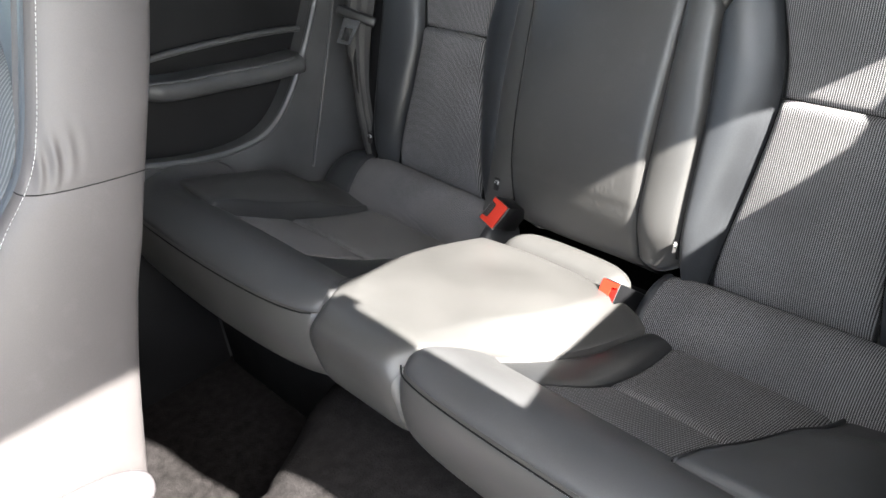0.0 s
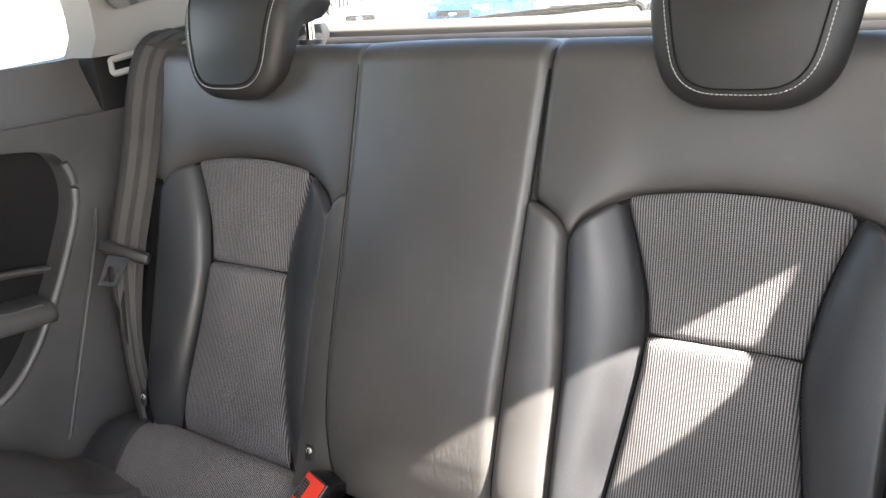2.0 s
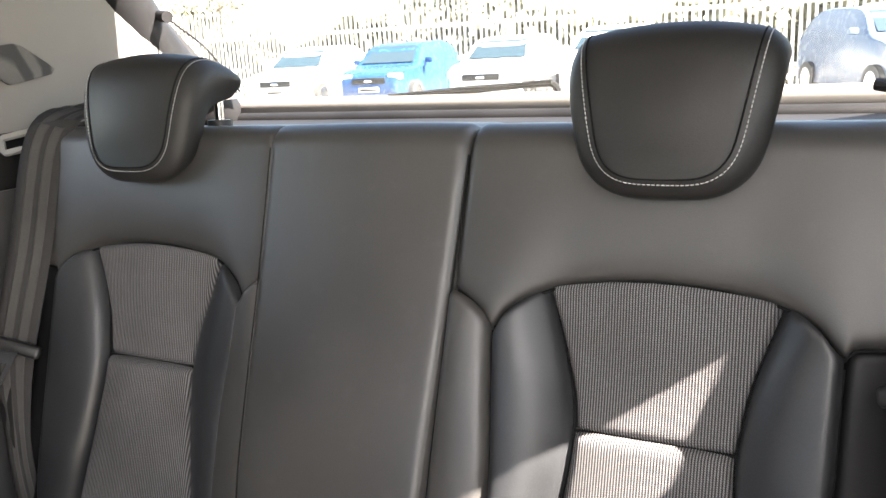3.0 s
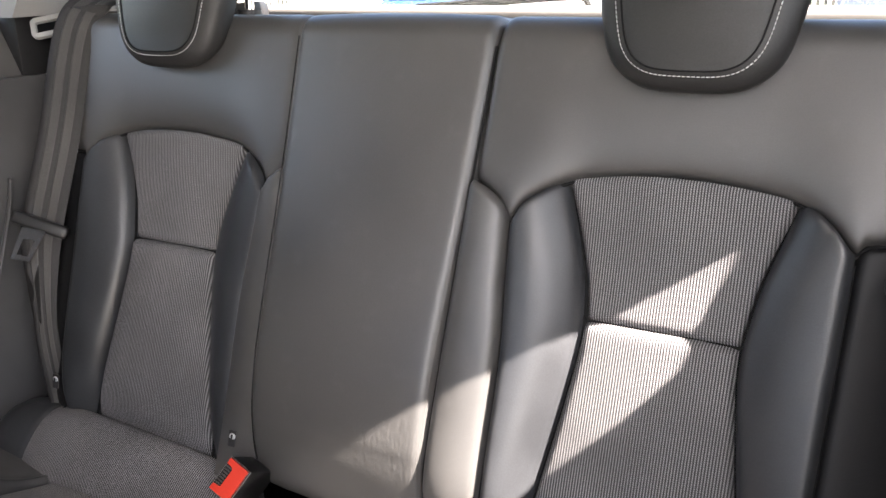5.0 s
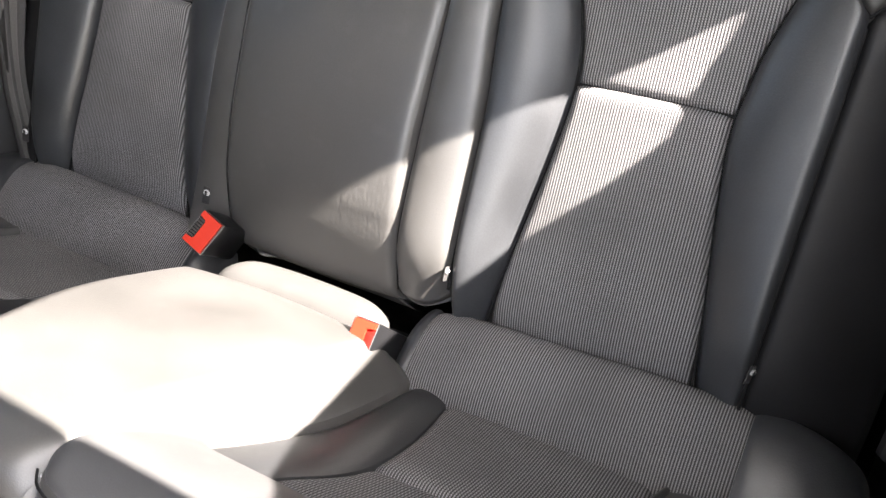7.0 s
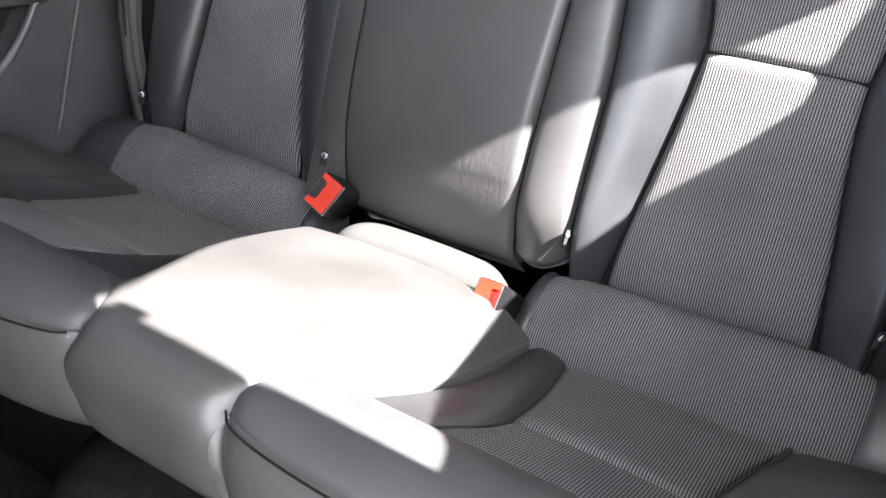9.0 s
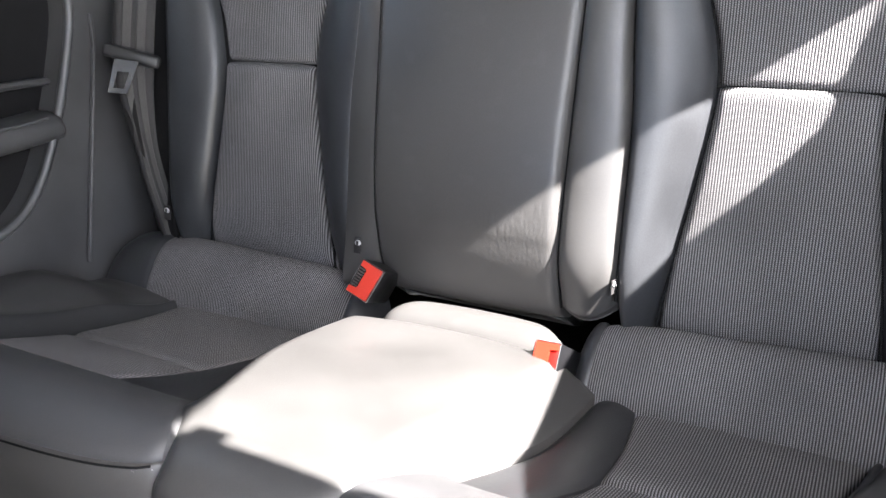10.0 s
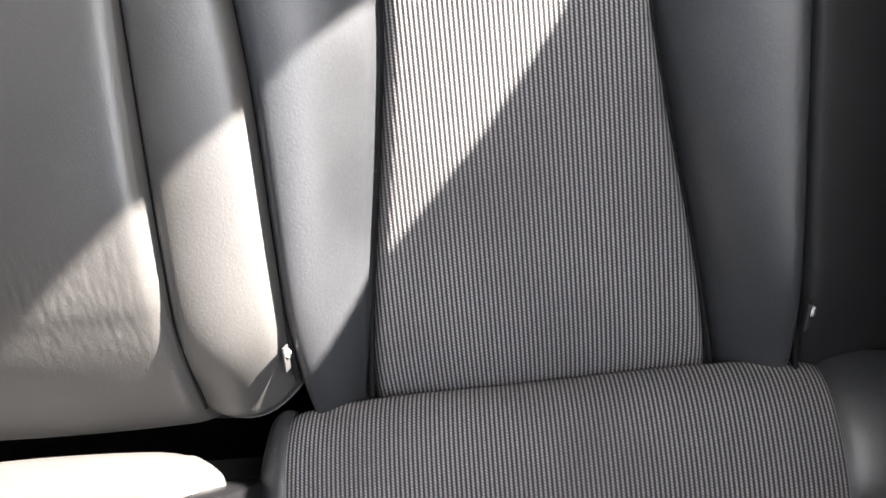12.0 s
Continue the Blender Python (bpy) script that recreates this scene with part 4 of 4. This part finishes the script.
# ---- far front seat and console ----
fs = thing("front_seat", (-0.30, -0.2, 0.0), "grey black leatherette front seat seen from its inner side", "seat")
rear_edge = smooth_in([(0.26, -0.143), (0.311, -0.131), (0.396, -0.109), (0.439, -0.096), (0.487, -0.080), (0.522, -0.065), (0.564, -0.049), (0.623, -0.026), (0.665, -0.009), (0.72, 0.011), (0.80, 0.038), (0.88, 0.052)])
front_edge = smooth_in([(0.26, -0.228), (0.307, -0.256), (0.365, -0.287), (0.402, -0.299), (0.451, -0.283), (0.495, -0.253), (0.549, -0.210), (0.585, -0.179), (0.619, -0.144), (0.658, -0.123), (0.701, -0.106), (0.742, -0.090), (0.80, -0.068), (0.88, -0.045)])


def seat_side(a, t):
    z = 0.26 + 0.60 * t
    y0, y1 = rear_edge(z), front_edge(z)
    q = a * math.pi
    y = y0 + (y1 - y0) * (0.5 - 0.5 * math.cos(q))
    # puckers gathered where the cross seam meets the front one
    d, e = y - y1 - 0.022, z - 0.628
    pucker = math.exp(-(d / 0.020) ** 2 - (e / 0.018) ** 2) * math.sin(d * 2 * math.pi / 0.013 + e * 190)
    crease = math.exp(-((z - 0.586 - 0.028 * a) / 0.004) ** 2)
    return Vector((-0.090 + 0.022 * math.sin(q) ** 0.7 - 0.03 * t ** 4 + 0.0013 * pucker - 0.0015 * crease * math.sin(q), y, z))


sheet("side_bolster", seat_side, 90, 180, SEATHIDE, fs, depth=(-0.02, 0, 0))


def seat_rear(a, t):
    z = 0.26 + 0.60 * t
    q = a * math.pi
    return Vector((-0.095 - 0.43 * a, rear_edge(z) + 0.018 * math.sin(q) ** 0.5 - 0.006, z))


def seat_front(a, t):
    z = 0.26 + 0.60 * t
    dish = 0.012 * math.sin(a * math.pi)
    return Vector((-0.084 - 0.03 * t ** 4 - 0.43 * a, front_edge(z) + dish - 0.001, z))


sheet("back_panel", seat_rear, 30, 50, SEATHIDE, fs, depth=(0, -0.03, 0))
sheet("front_bolster", seat_front, 60, 50, SEATBAND, fs, depth=(0, 0.075, 0))


def seat_panel(name, z0, z1, rounded, mat, label=""):
    """A panel set into the front of the backrest, rounded at its top."""
    def f(a, t):
        z = z0 + (z1 - z0) * t
        w = 0.126 * (1 - rounded * t ** 3) ** 0.5
        x = -0.228 + w * (1 - 2 * a)
        dish = 0.012 * math.sin((-0.084 - x) / 0.43 * math.pi)
        lip = math.exp(-((min(a, 1 - a) * 2 * w / 0.006) ** 1.4)) + math.exp(-((min(t, 1 - t) * (z1 - z0) / 0.006) ** 1.4))
        return Vector((x, front_edge(z) + dish - 0.013 + 0.010 * min(1, lip), z))
    sheet(name, f, 120, 40, mat, fs, label, (0, 0.035, 0))


seat_panel("upper_insert", 0.592, 0.722, 0.93, INSERT, "pale grey cloth insert")
seat_panel("band", 0.556, 0.590, 0.0, SEATBAND, "smooth blue grey cross band")
seat_panel("lower_insert", 0.36, 0.554, 0.0, INSERT, "pale grey cloth insert")
stitches([seat_side(0.83, (z - 0.26) / 0.60) + Vector((0.0004, 0, 0)) for z in np.linspace(0.30, 0.84, 60)], 0.0045, 0.0004, fs)
tube("seam", [seat_side(a, (0.326 + 0.028 * a) / 0.60) for a in np.linspace(0.03, 0.97, 30)], 0.0006, SEAMSHADE, fs)
box("seat_base", (-0.53, -0.75, 0.05), (-0.095, -0.19, 0.24), SEATHIDE, fs, bevel=0.03, seg=4)


def blob(name, centre, radii, power, turn, mat, parent, label=""):
    """A softly squared lump."""
    n, w = 22, 36
    pw = lambda v: math.copysign(abs(v) ** power, v)
    verts = []
    for i in range(n + 1):
        p = math.pi * (i / n - 0.5)
        for j in range(w):
            q = 2 * math.pi * j / w
            verts.append(turn @ Vector((radii[0] * pw(math.cos(p)) * pw(math.cos(q)), radii[1] * pw(math.cos(p)) * pw(math.sin(q)), radii[2] * pw(math.sin(p)))) + Vector(centre))
    faces = [(i * w + j, i * w + (j + 1) % w, (i + 1) * w + (j + 1) % w, (i + 1) * w + j) for i in range(n) for j in range(w)]
    return raw(name, verts, faces, mat, parent, label, sharp=80)


blob("side_valance", (-0.055, -0.230, 0.300), (0.020, 0.088, 0.032), 0.80, pose(0, 0, 0, -4).to_3x3(), TUB, fs, "pale mauve grey seat valance")
console = thing("centre_console", (0, -0.4, 0.13), "pale mauve grey plastic centre console between the front seats", "console")
blob("body", (0.005, -0.49, 0.178), (0.046, 0.420, 0.112), 0.55, pose(0, 0, 0).to_3x3(), TUB, console)


# ---- outside ----
def ground_z(y):
    """The car park falls gently behind the car."""
    return -0.32 - 0.0128 * y


ground = slab("ground", [(-400, -400), (400, -400), (400, 400), (-400, 400)], [], lambda a, b, k: (a, b, ground_z(b) - 0.1 * k), ASPHALT)
tagged(ground, "sunlit pale concrete car park", "ground", kind="structure")
WOOD = material("weathered_wood", (0.62, 0.58, 0.52), 0.85, grain=30, bump=0.4, blotch=2.0)
LEAF = material("foliage", (0.15, 0.145, 0.10), 0.6, grain=20, blotch=2.0, vary=0.5, bump=0)
BARK = material("bark", (0.16, 0.12, 0.09), 0.9, grain=20, bump=0.5, depth=0.01)
RUBBER = material("tyre_rubber", (0.03, 0.03, 0.03), 0.8, vary=0.2, bump=0)
DARKGLASS = material("car_glass", (0.025, 0.040, 0.050), 0.10, vary=0.1, bump=0)
WHITEPAINT = material("white_paint", (0.50, 0.50, 0.50), 0.25, vary=0.04, bump=0)
BLUEPAINT = material("blue_paint", (0.016, 0.050, 0.140), 0.25, vary=0.06, bump=0)
PALEPAINT = material("silver_blue_paint", (0.10, 0.13, 0.18), 0.25, vary=0.06, bump=0)
LAMP = material("headlamp_glass", (0.7, 0.72, 0.75), 0.1, vary=0.05, bump=0)


def parked_car(x, y, turn, paint, tone, tall=0.0):
    ob = thing("car", (x, y, ground_z(y)), tone + " hatchback parked in front of the fence", "car", "parked cars")
    m = Matrix.Translation((x, y, ground_z(y))) @ pose(0, 0, 0, 0, 0, turn)
    prof = curve([(-1.98, 0.30), (-2.02, 0.55), (-1.92, 0.78), (-1.55, 0.90 + tall * 0.6), (-1.02, 0.98 + tall), (-0.45, 1.38 + tall), (0.3, 1.47 + tall), (1.3, 1.42 + tall), (1.78, 1.02 + tall), (1.92, 0.85), (1.95, 0.40), (1.6, 0.22), (-1.6, 0.22)], 78, True)
    n = len(prof)
    verts = []
    rows = np.linspace(-1, 1, 15)
    for s in rows:
        for a, z in prof:
            tuck = 0.20 * max(0, z - 0.95 - tall * 0.6) / 0.5
            w = (0.86 - tuck) * (1 - 0.12 * (abs(a) / 2.0) ** 6)
            r = (1 - 0.10 * abs(s) ** 8)
            verts.append(m @ Vector((w * math.sin(s * math.pi / 2) if abs(s) < 1 else w * s, a * r, 0.75 + (z - 0.75) * r)))
    faces = [(j * n + i, j * n + (i + 1) % n, (j + 1) * n + (i + 1) % n, (j + 1) * n + i) for j in range(14) for i in range(n)] + [tuple(range(n)), tuple(14 * n + i for i in range(n))]
    raw("body", verts, faces, paint, ob, sharp=50)
    raw("windscreen", [m @ Vector(p) for p in ((-0.66, -1.00, 1.02 + tall), (0.66, -1.00, 1.02 + tall), (0.56, -0.47, 1.385 + tall), (-0.56, -0.47, 1.385 + tall), (-0.66, -0.90, 1.00 + tall), (0.66, -0.90, 1.00 + tall), (0.56, -0.40, 1.36 + tall), (-0.56, -0.40, 1.36 + tall))], [(0, 1, 2, 3), (4, 7, 6, 5), (0, 4, 5, 1), (1, 5, 6, 2), (2, 6, 7, 3), (3, 7, 4, 0)], DARKGLASS, ob, "dark windscreen", False)
    box("grille", (-0.42, -2.03, 0.58), (0.42, -1.93, 0.72), PLASTIC, ob, bevel=0.02, m=m)
    box("badge", (-0.09, -2.05, 0.62), (0.09, -2.02, 0.68), CHROME, ob, bevel=0.01, m=m)
    box("number_plate", (-0.26, -2.05, 0.40), (0.26, -2.00, 0.51), WHITEPLASTIC, ob, "white plate with plain bar", bevel=0.004, m=m)
    box("plate_bar", (-0.20, -2.054, 0.43), (0.20, -2.049, 0.48), PLASTIC, ob, bevel=0, m=m)
    for k in (-1, 1):
        box("headlight", (k * 0.62 - 0.17, -1.97, 0.66), (k * 0.62 + 0.17, -1.80, 0.80), LAMP, ob, bevel=0.04, seg=3, m=m)
        box("mirror", (k * 0.95 - 0.09, -0.75, 0.98 + tall), (k * 0.95 + 0.09, -0.63, 1.10 + tall), paint, ob, bevel=0.03, m=m)
        for a in (-1.25, 1.22):
            tyre = tube("tyre", [m @ Vector((k * 0.70, a, 0.31)), m @ Vector((k * 0.88, a, 0.31))], 0.31, RUBBER, ob, n=28)
            tube("rim", [m @ Vector((k * 0.80, a, 0.31)), m @ Vector((k * 0.89, a, 0.31))], 0.20, CHROME, tyre, n=20)


for x, y, turn, paint, tone, tall in ((-12.4, 18.0, 6, WHITEPAINT, "white", 0), (-9.7, 18.0, 4, BLUEPAINT, "bright blue", 0), (-6.9, 18.0, 3, WHITEPAINT, "white", 0), (-4.5, 18.2, 3, WHITEPAINT, "white", 0.1), (0.70, 17.6, 28, PALEPAINT, "pale silver blue", 0.15)):
    parked_car(x, y, turn, paint, tone, tall)

FENCE = ground_z(21.0)
fence = thing("fence", (-2, 21.0, FENCE), "weathered wooden palisade fence behind the car park", "fence")
slat = None
for i in range(170):
    x = -20 + i * 0.16
    if slat is None:
        bm = bmesh.new()
        bmesh.ops.create_cube(bm, size=1)
        for v in bm.verts:
            v.co = Vector((v.co.x * 0.10, v.co.y * 0.03, (v.co.z + 0.5) * 2.7))
        top = [v for v in bm.verts if v.co.z > 2.5]
        for v in top:
            v.co.x *= 0.5
            v.co.z += 0.05
        slat = part("slat", bm, WOOD, fence, smooth=False).data
        bpy.data.objects["slat"].location = (x, 21.0, FENCE)
        bpy.data.objects["slat"].matrix_parent_inverse = fence.matrix_world.inverted()
    else:
        s = new("slat", slat)
        s.parent, s.matrix_parent_inverse = fence, fence.matrix_world.inverted()
        s.location = (x, 21.0, FENCE + 0.03 * math.sin(i * 2.7))
for z in (FENCE + 0.5, FENCE + 1.9):
    box("rail", (-24, 21.03, z - 0.05), (10, 21.08, z + 0.05), WOOD, fence, bevel=0.01)


def tree(x, y, h, seed):
    rnd = random.Random(seed)
    ob = thing("tree", (x, y, ground_z(y)), "leafy green tree beyond the fence", "tree", "trees behind the fence")
    bm = bmesh.new()
    limbs = [(Vector((x, y, ground_z(y))), Vector((x + 0.2, y, h * 0.55)), 0.16)]
    for i in range(9):
        a = rnd.random() * 6.28
        base = Vector((x + 0.1, y, h * (0.25 + 0.3 * rnd.random())))
        limbs.append((base, base + Vector((math.cos(a) * h * 0.28, math.sin(a) * h * 0.28, h * (0.15 + 0.2 * rnd.random()))), 0.06))
    for p, q, r in limbs:
        d = q - p
        got = bmesh.ops.create_cone(bm, cap_ends=True, segments=8, radius1=r, radius2=r * 0.35, depth=d.length)
        bmesh.ops.transform(bm, matrix=Matrix.Translation((p + q) / 2) @ d.to_track_quat("Z", "Y").to_matrix().to_4x4(), verts=got["verts"])
    part("trunk", bm, BARK, ob)
    verts, faces = [], []
    for i in range(1500):
        p, q, r = rnd.choice(limbs[1:])
        c = p.lerp(q, 0.4 + 0.7 * rnd.random()) + Vector([rnd.gauss(0, h * 0.08) for _ in range(3)])
        u, v = Vector([rnd.gauss(0, 1) for _ in range(3)]).normalized(), Vector([rnd.gauss(0, 1) for _ in range(3)]).normalized()
        s = 0.10 + 0.08 * rnd.random()
        n = len(verts)
        verts += [c - u * s, c - v * s * 0.5 + u * s * 0.1, c + u * s, c + v * s * 0.5 + u * s * 0.1]
        faces.append((n, n + 1, n + 2, n + 3))
    me = bpy.data.meshes.new("crown")
    me.from_pydata(verts, [], faces)
    crown = link("crown", me, LEAF, ob)
    crown["kind"] = "stuff"


for i, (x, y, h) in enumerate(((-23, 26, 3.8), (-13.5, 27, 3.4), (-3, 27, 3.8), (6, 26, 4))):
    tree(x, y, h, 10 + i)


# clipped hedge close behind the fence
rnd = random.Random(5)
verts, faces = [], []
for i in range(2600):
    c = Vector((rnd.uniform(-26, 12), 21.7 + rnd.gauss(0, 0.2), 0))
    top = 2.1 + 0.5 * math.sin(c.x * 0.9) * math.sin(c.x * 0.37 + 1)
    c.z = FENCE + top * rnd.random() ** 0.8
    u, v = (Vector([rnd.gauss(0, 1) for _ in range(3)]).normalized() for _ in range(2))
    s = 0.24 + 0.16 * rnd.random()
    n = len(verts)
    verts += [c - u * s, c - v * s * 0.6, c + u * s, c + v * s * 0.6]
    faces.append((n, n + 1, n + 2, n + 3))
me = bpy.data.meshes.new("hedge")
me.from_pydata(verts, [], faces)
hedge = link("hedge", me, LEAF, None)
tagged(hedge, "uneven dark green hedge behind the fence", "hedge", kind="stuff")
